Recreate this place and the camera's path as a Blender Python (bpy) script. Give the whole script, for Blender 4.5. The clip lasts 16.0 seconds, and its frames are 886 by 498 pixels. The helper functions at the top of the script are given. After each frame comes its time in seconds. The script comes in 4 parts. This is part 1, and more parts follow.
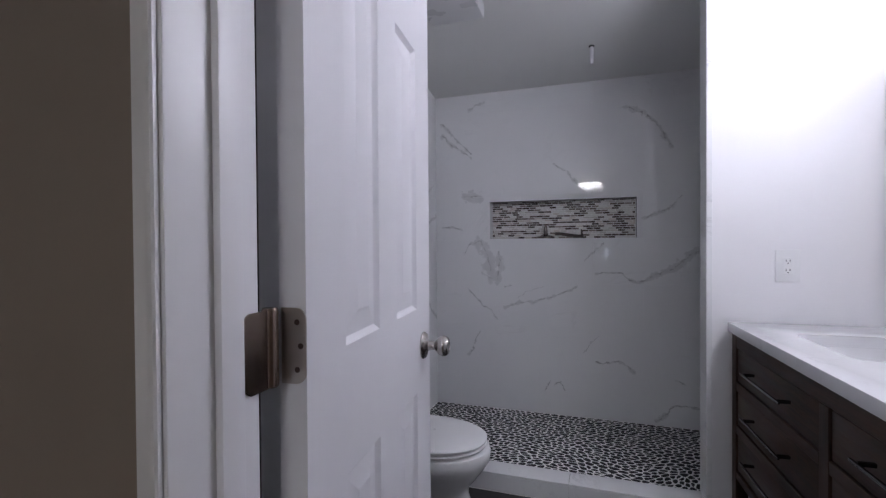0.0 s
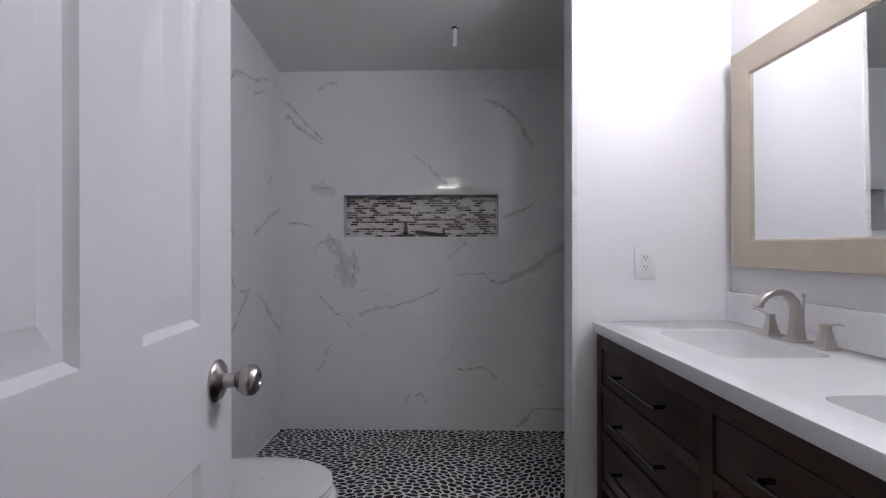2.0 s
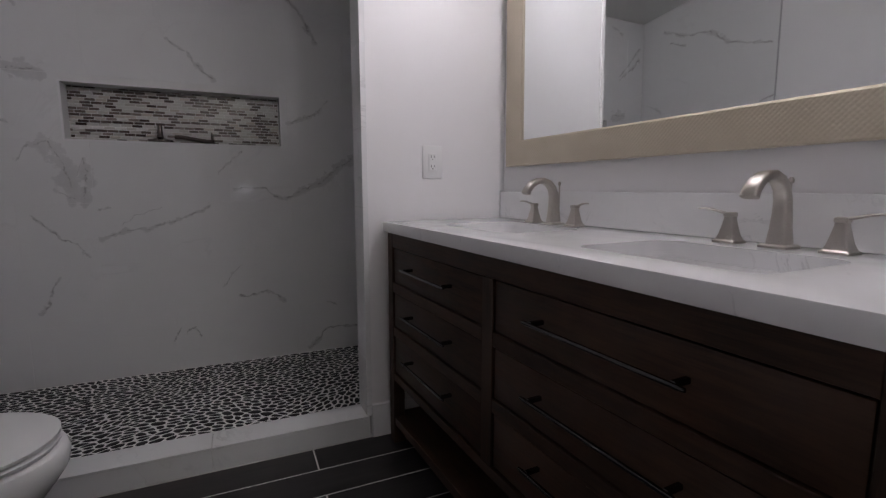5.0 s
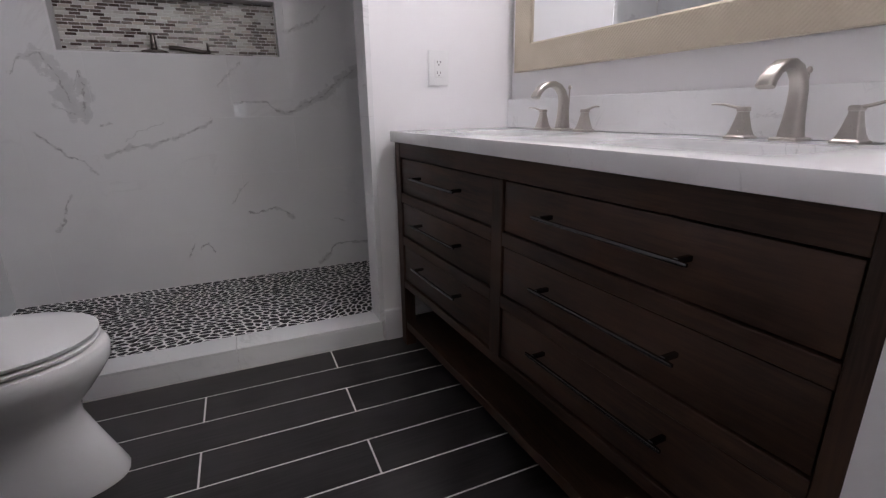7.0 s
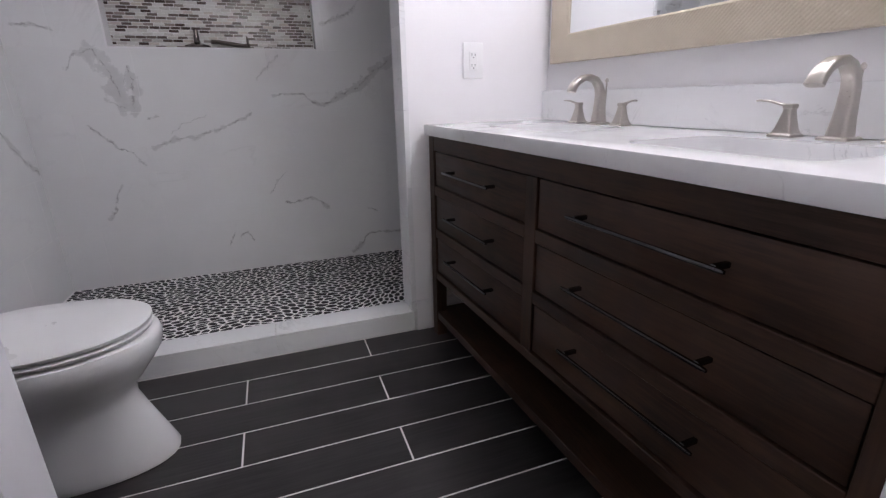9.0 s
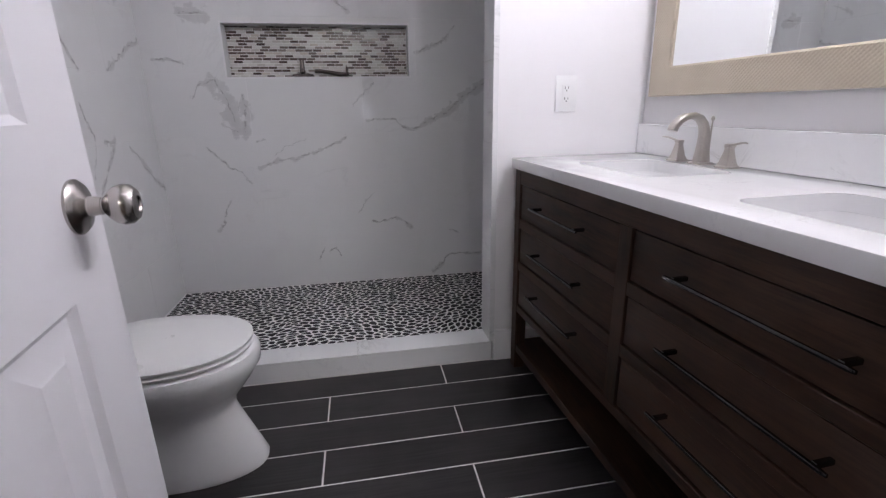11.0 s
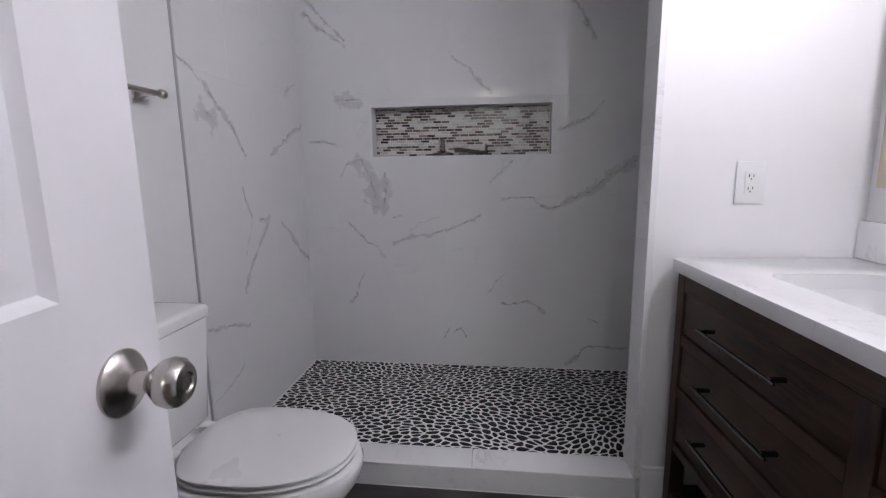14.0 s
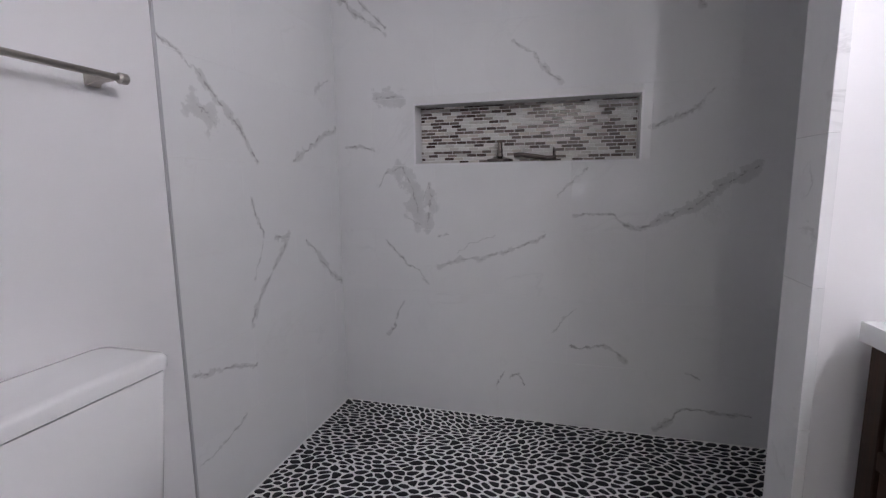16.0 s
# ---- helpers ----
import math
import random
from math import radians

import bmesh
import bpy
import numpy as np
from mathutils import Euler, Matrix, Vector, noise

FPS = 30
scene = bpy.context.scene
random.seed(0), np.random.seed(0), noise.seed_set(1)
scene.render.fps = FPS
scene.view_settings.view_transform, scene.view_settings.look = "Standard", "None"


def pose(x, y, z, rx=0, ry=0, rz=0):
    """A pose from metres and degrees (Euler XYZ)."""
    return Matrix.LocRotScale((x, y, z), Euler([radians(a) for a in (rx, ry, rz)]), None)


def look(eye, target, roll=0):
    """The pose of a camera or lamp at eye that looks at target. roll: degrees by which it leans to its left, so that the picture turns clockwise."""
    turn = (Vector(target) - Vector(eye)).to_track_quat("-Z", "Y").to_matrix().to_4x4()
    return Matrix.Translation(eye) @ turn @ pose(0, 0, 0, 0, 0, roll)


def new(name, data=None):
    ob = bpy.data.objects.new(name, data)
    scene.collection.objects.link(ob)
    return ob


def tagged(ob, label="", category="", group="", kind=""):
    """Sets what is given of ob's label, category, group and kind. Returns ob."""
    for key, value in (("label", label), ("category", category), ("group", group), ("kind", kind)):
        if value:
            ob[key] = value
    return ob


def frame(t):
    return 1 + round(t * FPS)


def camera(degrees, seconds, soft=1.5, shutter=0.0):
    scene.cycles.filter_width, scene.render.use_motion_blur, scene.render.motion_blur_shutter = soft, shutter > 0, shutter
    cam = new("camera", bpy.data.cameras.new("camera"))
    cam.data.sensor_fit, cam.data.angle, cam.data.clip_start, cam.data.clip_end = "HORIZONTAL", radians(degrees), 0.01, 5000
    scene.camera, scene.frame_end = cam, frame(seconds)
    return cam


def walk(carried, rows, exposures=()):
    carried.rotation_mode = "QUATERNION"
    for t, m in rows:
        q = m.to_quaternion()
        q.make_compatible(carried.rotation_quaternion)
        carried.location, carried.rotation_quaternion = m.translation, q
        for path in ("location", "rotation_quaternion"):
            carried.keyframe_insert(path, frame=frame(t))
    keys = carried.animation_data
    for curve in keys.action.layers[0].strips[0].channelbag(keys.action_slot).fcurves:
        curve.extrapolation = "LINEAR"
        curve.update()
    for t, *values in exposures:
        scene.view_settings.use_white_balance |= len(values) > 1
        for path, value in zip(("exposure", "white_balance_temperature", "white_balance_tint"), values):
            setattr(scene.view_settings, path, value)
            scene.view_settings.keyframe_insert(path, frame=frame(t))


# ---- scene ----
cam = camera(87.7, 16.0, 1.3)
PATH = [
    (0, (0.222, 0.264, 1.208), (-0.42, 2.158, 1.183), -0.4),
    (0.5, (0.145, 0.392, 1.192), (-0.422, 2.31, 1.168), -0.3),
    (1, (0.109, 0.481, 1.178), (-0.335, 2.431, 1.165), -0.4),
    (1.5, (0.143, 0.532, 1.167), (-0.116, 2.515, 1.162), -0.3),
    (2, (0.185, 0.609, 1.164), (0.131, 2.609, 1.161), -0.1),
    (2.5, (0.21, 0.679, 1.157), (0.38, 2.672, 1.158), 0.1),
    (3, (0.213, 0.703, 1.172), (0.595, 2.666, 1.161), 0.1),
    (3.5, (0.209, 0.71, 1.136), (0.793, 2.623, 1.152), 0.5),
    (4, (0.229, 0.708, 1.109), (0.955, 2.571, 1.083), 0.3),
    (4.5, (0.219, 0.717, 1.033), (1.011, 2.55, 0.923), 0.3),
    (5, (0.214, 0.721, 1.001), (1.018, 2.534, 0.743), 0.0),
    (7.5, (0.173, 0.687, 0.944), (0.925, 2.44, 0.342), -0.9),
    (8, (0.169, 0.684, 0.95), (0.903, 2.438, 0.328), -1.0),
    (10.5, (0.153, 0.703, 1.04), (0.563, 2.565, 0.435), -1.0),
    (11, (0.145, 0.714, 1.064), (0.476, 2.598, 0.478), -0.9),
    (11.5, (0.146, 0.73, 1.091), (0.39, 2.642, 0.555), -1.0),
    (12, (0.152, 0.754, 1.113), (0.299, 2.69, 0.634), -0.9),
    (12.5, (0.149, 0.777, 1.138), (0.215, 2.729, 0.706), -0.7),
    (13, (0.147, 0.811, 1.158), (0.133, 2.773, 0.77), -0.7),
    (13.5, (0.157, 0.863, 1.167), (0.042, 2.827, 0.808), -0.7),
    (14, (0.175, 0.937, 1.158), (-0.061, 2.894, 0.821), -0.8),
    (14.5, (0.169, 1.028, 1.141), (-0.146, 2.978, 0.829), -0.5),
    (15, (0.155, 1.113, 1.142), (-0.229, 3.053, 0.841), -0.6),
    (15.5, (0.169, 1.258, 1.139), (-0.279, 3.185, 0.845), -0.7),
    (16, (0.181, 1.401, 1.145), (-0.344, 3.31, 0.863), -0.7),
]
EXPOSURES = [(0, 0.28, 6100, 11.5), (1.0, 0.22, 6250, 11), (2.0, 0.2, 6450, 10), (3.5, -0.3, 6750, 10.5), (5.0, -0.35, 6850, 10.5), (7.5, 0.66, 6750, 11), (8.0, 0.78, 6600, 11), (10.5, 0.82, 6550, 11), (13.0, 0.57, 6500, 10.5), (16.0, 0.65, 6550, 10.5)]
walk(cam, [(t, look(eye, target, roll)) for t, eye, target, roll in PATH], EXPOSURES)

# ---- world, light ----
world = bpy.data.worlds.new("world")
scene.world = world
world.use_nodes = True
wn = world.node_tree
wn.nodes.clear()
sky = wn.nodes.new("ShaderNodeTexSky")
sky.sky_type = "NISHITA"
sky.sun_disc = False
sky.sun_elevation = radians(35)
sky.sun_rotation = radians(200)
bg = wn.nodes.new("ShaderNodeBackground")
bg.inputs["Strength"].default_value = 0.12
wo = wn.nodes.new("ShaderNodeOutputWorld")
wn.links.new(sky.outputs[0], bg.inputs[0])
wn.links.new(bg.outputs[0], wo.inputs[0])

HALL_W, BULB, DOME = 1.8, 42.0, 20.0
COOL = (0.92, 0.905, 1.0)


def area(name, m, w, h, power, color=COOL, shape="RECTANGLE"):
    d = bpy.data.lights.new(name, "AREA")
    d.shape, d.size, d.size_y, d.energy, d.color = shape, w, h, power, color
    ob = new(name, d)
    ob.matrix_world = m
    return ob


# ---- plan ----
BACK = 3.463        # shower back wall face
LEFT = -0.919       # painted wall face on the toilet side
TILE_L = -0.911     # tiled face of the same wall inside the shower
STUB = 2.457        # face of the short wall beside the vanity
STUB_BACK = 2.575
STUB_X = 0.660
RIGHT = 1.272        # wall behind the vanity
VANITY_TURN = 3.0    # degrees by which the wall behind the vanity is out of square
CEIL = 2.47          # shell above the ceiling boards
CEIL_H = 2.35        # hall ceiling
FRONT = 0.715       # bathroom face of the door wall
HALL = 0.60         # hall face of the door wall
DOOR_L, DOOR_R, DOOR_H = -0.162, 0.475, 2.04
KERB_H, PAN = 0.09, 0.040
TILE_H, TILE_W = 0.300, 0.608
NICHE = (-0.515, 0.455, 1.231, 1.501)
HX0, HX1, HY0 = -2.2, 2.0, -3.0


# ---- materials ----
def mat(name):
    m = bpy.data.materials.new(name)
    m.use_nodes = True
    nt = m.node_tree
    b = nt.nodes["Principled BSDF"]
    return m, nt, b


def node(nt, kind, **kw):
    n = nt.nodes.new(kind)
    for k, v in kw.items():
        n.inputs[k.replace("_", " ")].default_value = v
    return n


def ramp(nt, src, stops):
    r = nt.nodes.new("ShaderNodeValToRGB")
    while len(r.color_ramp.elements) < len(stops):
        r.color_ramp.elements.new(0.5)
    for e, (p, c) in zip(r.color_ramp.elements, stops):
        e.position = p
        e.color = (*c, 1) if len(c) == 3 else c
    nt.links.new(src, r.inputs[0])
    return r.outputs[0]


def mathn(nt, op, a, b=None, clamp=False):
    n = nt.nodes.new("ShaderNodeMath")
    n.operation, n.use_clamp = op, clamp
    for i, v in enumerate((a, b)):
        if v is None:
            continue
        if isinstance(v, (int, float)):
            n.inputs[i].default_value = v
        else:
            nt.links.new(v, n.inputs[i])
    return n.outputs[0]


def mix(nt, fac, a, b):
    n = nt.nodes.new("ShaderNodeMix")
    n.data_type = "RGBA"
    for i, v in ((0, fac), (6, a), (7, b)):
        if isinstance(v, (int, float)):
            n.inputs[i].default_value = v
        elif isinstance(v, tuple):
            n.inputs[i].default_value = (*v, 1)
        else:
            nt.links.new(v, n.inputs[i])
    return n.outputs[2]


def bump(nt, b, src, strength, dist=0.002):
    n = node(nt, "ShaderNodeBump", Strength=strength, Distance=dist)
    nt.links.new(src, n.inputs["Height"])
    nt.links.new(n.outputs[0], b.inputs["Normal"])


def coords(nt, which="Object"):
    return nt.nodes.new("ShaderNodeTexCoord").outputs[which]


def position(nt):
    return nt.nodes.new("ShaderNodeNewGeometry").outputs["Position"]


def noisen(nt, vec, scale, detail=4.0, rough=0.55):
    n = node(nt, "ShaderNodeTexNoise", Scale=scale, Detail=detail, Roughness=rough)
    nt.links.new(vec, n.inputs["Vector"])
    return n.outputs["Fac"]


def paint(name, color, rough=0.55, relief=0.15, vary=0.04):
    m, nt, b = mat(name)
    p = position(nt)
    big = noisen(nt, p, 1.7, 3)
    c = mix(nt, big, tuple(x * (1 - vary) for x in color), tuple(min(1, x * (1 + vary)) for x in color))
    nt.links.new(c, b.inputs["Base Color"])
    nt.links.new(ramp(nt, noisen(nt, p, 6, 3), [(0.3, (rough - 0.05,) * 3), (0.7, (rough + 0.05,) * 3)]), b.inputs["Roughness"])
    bump(nt, b, noisen(nt, p, 260, 3), relief, 0.001)
    return m


def metal(name, color, rough, streak=(1, 1, 1), vary=0.06):
    m, nt, b = mat(name)
    b.inputs["Metallic"].default_value = 1
    b.inputs["Base Color"].default_value = (*color, 1)
    mp = node(nt, "ShaderNodeMapping", Scale=tuple(s * 60 for s in streak))
    nt.links.new(coords(nt), mp.inputs["Vector"])
    f = noisen(nt, mp.outputs[0], 4, 4)
    nt.links.new(ramp(nt, f, [(0.3, (max(0.02, rough - vary),) * 3), (0.7, (rough + vary,) * 3)]), b.inputs["Roughness"])
    return m


def vein_mask(nt, pos, along, segs):
    """Grey veins in the plane of a wall: broken dark cores with wide faint smudges; along is the axis that runs along the wall."""
    sep = nt.nodes.new("ShaderNodeSeparateXYZ")
    nt.links.new(pos, sep.inputs[0])
    comb = nt.nodes.new("ShaderNodeCombineXYZ")
    nt.links.new(sep.outputs[along], comb.inputs[0])
    nt.links.new(sep.outputs["Z"], comb.inputs[1])
    p = comb.outputs[0]
    for scale, amount in ((6.0, 0.085), (34.0, 0.024), (110.0, 0.012)):
        wob = node(nt, "ShaderNodeTexNoise", Scale=scale, Detail=5.0, Roughness=0.6)
        nt.links.new(comb.outputs[0], wob.inputs["Vector"])
        off = nt.nodes.new("ShaderNodeVectorMath")
        off.operation = "MULTIPLY_ADD"
        nt.links.new(wob.outputs["Color"], off.inputs[0])
        off.inputs[1].default_value = (amount, amount, 0)
        off.inputs[2].default_value = (-amount / 2, -amount / 2, 0)
        add = nt.nodes.new("ShaderNodeVectorMath")
        nt.links.new(p, add.inputs[0])
        nt.links.new(off.outputs[0], add.inputs[1])
        p = add.outputs[0]
    core = halo = None
    for ax, az, bx, bz, width, dark in segs:
        a, d = Vector((ax, az, 0)), Vector((bx - ax, bz - az, 0))
        s = nt.nodes.new("ShaderNodeVectorMath")
        s.operation = "SUBTRACT"
        nt.links.new(p, s.inputs[0])
        s.inputs[1].default_value = a
        dot = nt.nodes.new("ShaderNodeVectorMath")
        dot.operation = "DOT_PRODUCT"
        nt.links.new(s.outputs[0], dot.inputs[0])
        dot.inputs[1].default_value = d / d.length_squared
        h = mathn(nt, "ADD", dot.outputs["Value"], 0.0, True)
        pr = nt.nodes.new("ShaderNodeVectorMath")
        pr.operation = "SCALE"
        pr.inputs[0].default_value = d
        nt.links.new(h, pr.inputs["Scale"])
        dist = nt.nodes.new("ShaderNodeVectorMath")
        dist.operation = "DISTANCE"
        nt.links.new(s.outputs[0], dist.inputs[0])
        nt.links.new(pr.outputs[0], dist.inputs[1])
        q = mathn(nt, "DIVIDE", dist.outputs["Value"], min(0.5 * width, 0.0065))
        q = mathn(nt, "SUBTRACT", 1.0, q, True)
        q = mathn(nt, "MULTIPLY", q, dark)
        core = q if core is None else mathn(nt, "MAXIMUM", core, q)
        q = mathn(nt, "DIVIDE", dist.outputs["Value"], 1.15 * width)
        q = mathn(nt, "SUBTRACT", 1.0, q, True)
        q = mathn(nt, "MULTIPLY", q, dark)
        halo = q if halo is None else mathn(nt, "MAXIMUM", halo, q)
    body = ramp(nt, noisen(nt, comb.outputs[0], 30, 5, 0.65), [(0.40, (0.15,) * 3), (0.56, (1,) * 3)])
    rag = mathn(nt, "MULTIPLY", mathn(nt, "SUBTRACT", noisen(nt, comb.outputs[0], 17, 6, 0.62), 0.5), 2.6)
    edge = ramp(nt, mathn(nt, "ADD", halo, rag), [(0.30, (0,) * 3), (0.42, (0.75,) * 3), (0.75, (1,) * 3)])
    smudge = mathn(nt, "MULTIPLY", mathn(nt, "MULTIPLY", edge, ramp(nt, halo, [(0.0, (0,) * 3), (0.30, (1,) * 3)])), 0.25)
    line = mathn(nt, "MULTIPLY", mathn(nt, "MULTIPLY", mathn(nt, "MULTIPLY", core, 1.9, True), body), 0.60)
    return mathn(nt, "MAXIMUM", line, smudge, True)


def marble(name, along=None, segs=(), base=0.80, rough=0.035, faint=0.5, scale=1.0):
    """Polished white porcelain with grey veins."""
    m, nt, b = mat(name)
    pos = position(nt)
    info = nt.nodes.new("ShaderNodeObjectInfo")
    sh = nt.nodes.new("ShaderNodeVectorMath")
    sh.operation = "MULTIPLY_ADD"
    nt.links.new(info.outputs["Random"], sh.inputs[0])
    sh.inputs[1].default_value = (17, 29, 11)
    nt.links.new(pos, sh.inputs[2])
    cloud = noisen(nt, sh.outputs[0], 2.3 * scale, 5, 0.6)
    w = node(nt, "ShaderNodeTexNoise", Scale=1.6 * scale, Detail=7.0, Roughness=0.6, Distortion=1.2)
    nt.links.new(sh.outputs[0], w.inputs["Vector"])
    line = ramp(nt, w.outputs["Fac"], [(0.485, (0,) * 3), (0.5, (1,) * 3), (0.515, (0,) * 3)])
    thin = mathn(nt, "MULTIPLY", line, mathn(nt, "MULTIPLY", ramp(nt, cloud, [(0.50, (0,) * 3), (0.66, (1,) * 3)]), faint))
    col = mix(nt, cloud, (base * 0.955, base * 0.955, base * 0.965), (base * 1.03, base * 1.03, base * 1.035))
    col = mix(nt, thin, col, (0.33, 0.325, 0.33))
    if segs:
        col = mix(nt, vein_mask(nt, pos, along, segs), col, (0.17, 0.165, 0.165))
    nt.links.new(col, b.inputs["Base Color"])
    nt.links.new(ramp(nt, cloud, [(0.3, (rough * 0.7,) * 3), (0.7, (rough * 1.5,) * 3)]), b.inputs["Roughness"])
    bump(nt, b, noisen(nt, pos, 9, 2), 0.06, 0.002)
    return m


def wood(name, dark, light, axis, rough=0.45):
    m, nt, b = mat(name)
    co = position(nt)
    info = nt.nodes.new("ShaderNodeObjectInfo")
    sh = nt.nodes.new("ShaderNodeVectorMath")
    sh.operation = "MULTIPLY_ADD"
    nt.links.new(info.outputs["Random"], sh.inputs[0])
    sh.inputs[1].default_value = (3.1, 5.7, 7.3)
    nt.links.new(co, sh.inputs[2])
    sc = [14, 14, 14]
    sc["XYZ".index(axis)] = 0.9
    mp = node(nt, "ShaderNodeMapping", Scale=tuple(sc))
    nt.links.new(sh.outputs[0], mp.inputs["Vector"])
    g = noisen(nt, mp.outputs[0], 3.2, 6, 0.65)
    sc2 = [55, 55, 55]
    sc2["XYZ".index(axis)] = 2.5
    mp2 = node(nt, "ShaderNodeMapping", Scale=tuple(sc2))
    nt.links.new(sh.outputs[0], mp2.inputs["Vector"])
    f = noisen(nt, mp2.outputs[0], 3.0, 3, 0.6)
    blotch = noisen(nt, sh.outputs[0], 3.5, 3)
    col = ramp(nt, g, [(0.32, dark), (0.68, light)])
    col = mix(nt, mathn(nt, "MULTIPLY", ramp(nt, f, [(0.42, (1,) * 3), (0.55, (0,) * 3)]), 0.5), col, tuple(x * 0.5 for x in dark))
    col = mix(nt, mathn(nt, "MULTIPLY", ramp(nt, blotch, [(0.38, (0,) * 3), (0.68, (1,) * 3)]), 0.5), col, tuple(min(1, x * 1.5) for x in light))
    nt.links.new(col, b.inputs["Base Color"])
    nt.links.new(ramp(nt, g, [(0.3, (rough - 0.06,) * 3), (0.7, (rough + 0.08,) * 3)]), b.inputs["Roughness"])
    bump(nt, b, f, 0.22, 0.0006)
    return m


def glow(name, color, strength):
    m, nt, b = mat(name)
    b.inputs["Emission Color"].default_value = (*color, 1)
    b.inputs["Emission Strength"].default_value = strength
    b.inputs["Base Color"].default_value = (0.85, 0.85, 0.85, 1)
    return m


M_WALL = paint("white_wall_paint", (0.83, 0.82, 0.83))
M_CEIL = paint("ceiling_paint", (0.76, 0.76, 0.74), 0.8)
M_HALL = paint("taupe_wall_paint", (0.27, 0.222, 0.19), 0.6)
M_TRIM = paint("white_gloss_trim", (0.80, 0.79, 0.81), 0.33, 0.04)
M_DOOR = paint("white_door_paint", (0.78, 0.77, 0.80), 0.36, 0.05)
M_GROUT = paint("light_grout", (0.86, 0.85, 0.84), 0.8, 0.4)
M_TGROUT = paint("tile_grout", (0.76, 0.76, 0.76), 0.5, 0.1)
M_FGROUT = paint("floor_grout", (0.80, 0.78, 0.76), 0.85, 0.4)
M_CERAMIC = paint("white_ceramic", (0.85, 0.845, 0.85), 0.12, 0.0, 0.01)
M_PLASTIC = paint("white_plastic", (0.80, 0.80, 0.80), 0.3, 0.0, 0.01)
# near-black that stands in for the shade seen through the hinge gap
M_GAP_DARK = paint("gap_shade_black", (0.022, 0.0225, 0.023), 0.6)
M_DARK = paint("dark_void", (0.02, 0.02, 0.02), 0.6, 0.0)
M_NICKEL = metal("brushed_nickel", (0.50, 0.465, 0.43), 0.29, (1, 1, 3), 0.02)
M_SATIN = metal("satin_nickel", (0.47, 0.44, 0.42), 0.26, vary=0.006)
M_CHROME = metal("polished_chrome", (0.62, 0.62, 0.64), 0.09, vary=0.03)
M_STRIP = metal("steel_edge_strip", (0.50, 0.50, 0.52), 0.4)
M_STRIP.node_tree.nodes["Principled BSDF"].inputs["Metallic"].default_value = 0.3
M_GOLD = metal("champagne_frame", (0.78, 0.70, 0.55), 0.42)
M_GOLD.node_tree.nodes["Principled BSDF"].inputs["Metallic"].default_value = 0.45
M_WOODY = wood("walnut_stain_y", (0.016, 0.0082, 0.0054), (0.060, 0.0305, 0.0190), "Y")
M_WOODZ = wood("walnut_stain_z", (0.016, 0.0082, 0.0054), (0.058, 0.0295, 0.0185), "Z")
for m_ in (M_WOODY, M_WOODZ):
    m_.node_tree.nodes["Principled BSDF"].inputs["Specular IOR Level"].default_value = 0.28
M_PLANK = wood("charcoal_plank_tile", (0.014, 0.012, 0.013), (0.034, 0.030, 0.031), "X", 0.36)
M_HALLF = wood("hall_oak_floor", (0.12, 0.08, 0.05), (0.22, 0.15, 0.10), "Y", 0.4)
M_QUARTZ = marble("white_quartz", base=0.85, rough=0.10, faint=0.34, scale=3.0)
M_MARBLE = marble("marble_kerb", base=0.80, rough=0.12, faint=0.38, scale=1.7)
VEINS_B = [
    (-0.07, 1.75, 0.03, 1.67, 0.012, 0.55), (0.03, 1.67, 0.13, 1.55, 0.016, 0.6), (-0.86, 1.98, -0.65, 1.81, 0.018, 0.7),
    (-0.69, 1.55, -0.59, 1.53, 0.050, 0.85), (-0.87, 1.32, -0.71, 1.31, 0.011, 0.7), (-0.70, 1.14, -0.67, 1.20, 0.02, 0.4), (-0.67, 1.20, -0.57, 1.21, 0.03, 0.5),
    (-0.57, 1.21, -0.53, 1.10, 0.062, 0.8), (-0.53, 1.10, -0.50, 1.00, 0.060, 0.9), (-0.49, 1.02, -0.45, 1.14, 0.012, 0.4), (-0.45, 1.14, -0.43, 1.08, 0.018, 0.7),
    (-0.43, 1.08, -0.46, 0.94, 0.040, 0.9), (-0.56, 0.99, -0.50, 0.95, 0.040, 0.5), (-0.41, 0.76, -0.30, 0.80, 0.022, 0.75), (-0.30, 0.80, -0.11, 0.82, 0.016, 0.5),
    (-0.11, 0.82, -0.04, 0.86, 0.016, 0.7), (-0.04, 0.86, 0.08, 0.91, 0.013, 0.8), (-0.32, 0.83, -0.25, 0.88, 0.006, 0.4), (-0.25, 0.88, -0.14, 0.91, 0.006, 0.35),
    (-0.41, 0.90, -0.37, 0.905, 0.012, 0.6), (-0.67, 0.87, -0.57, 0.76, 0.010, 0.8), (-0.57, 0.76, -0.51, 0.74, 0.010, 0.6), (-0.51, 0.74, -0.46, 0.67, 0.010, 0.4), (-0.59, 0.57, -0.67, 0.40, 0.014, 0.5),
    (0.20, 1.00, 0.36, 1.01, 0.012, 0.7), (0.36, 1.01, 0.46, 0.94, 0.012, 0.7), (0.46, 0.95, 0.66, 1.04, 0.022, 0.8),
]
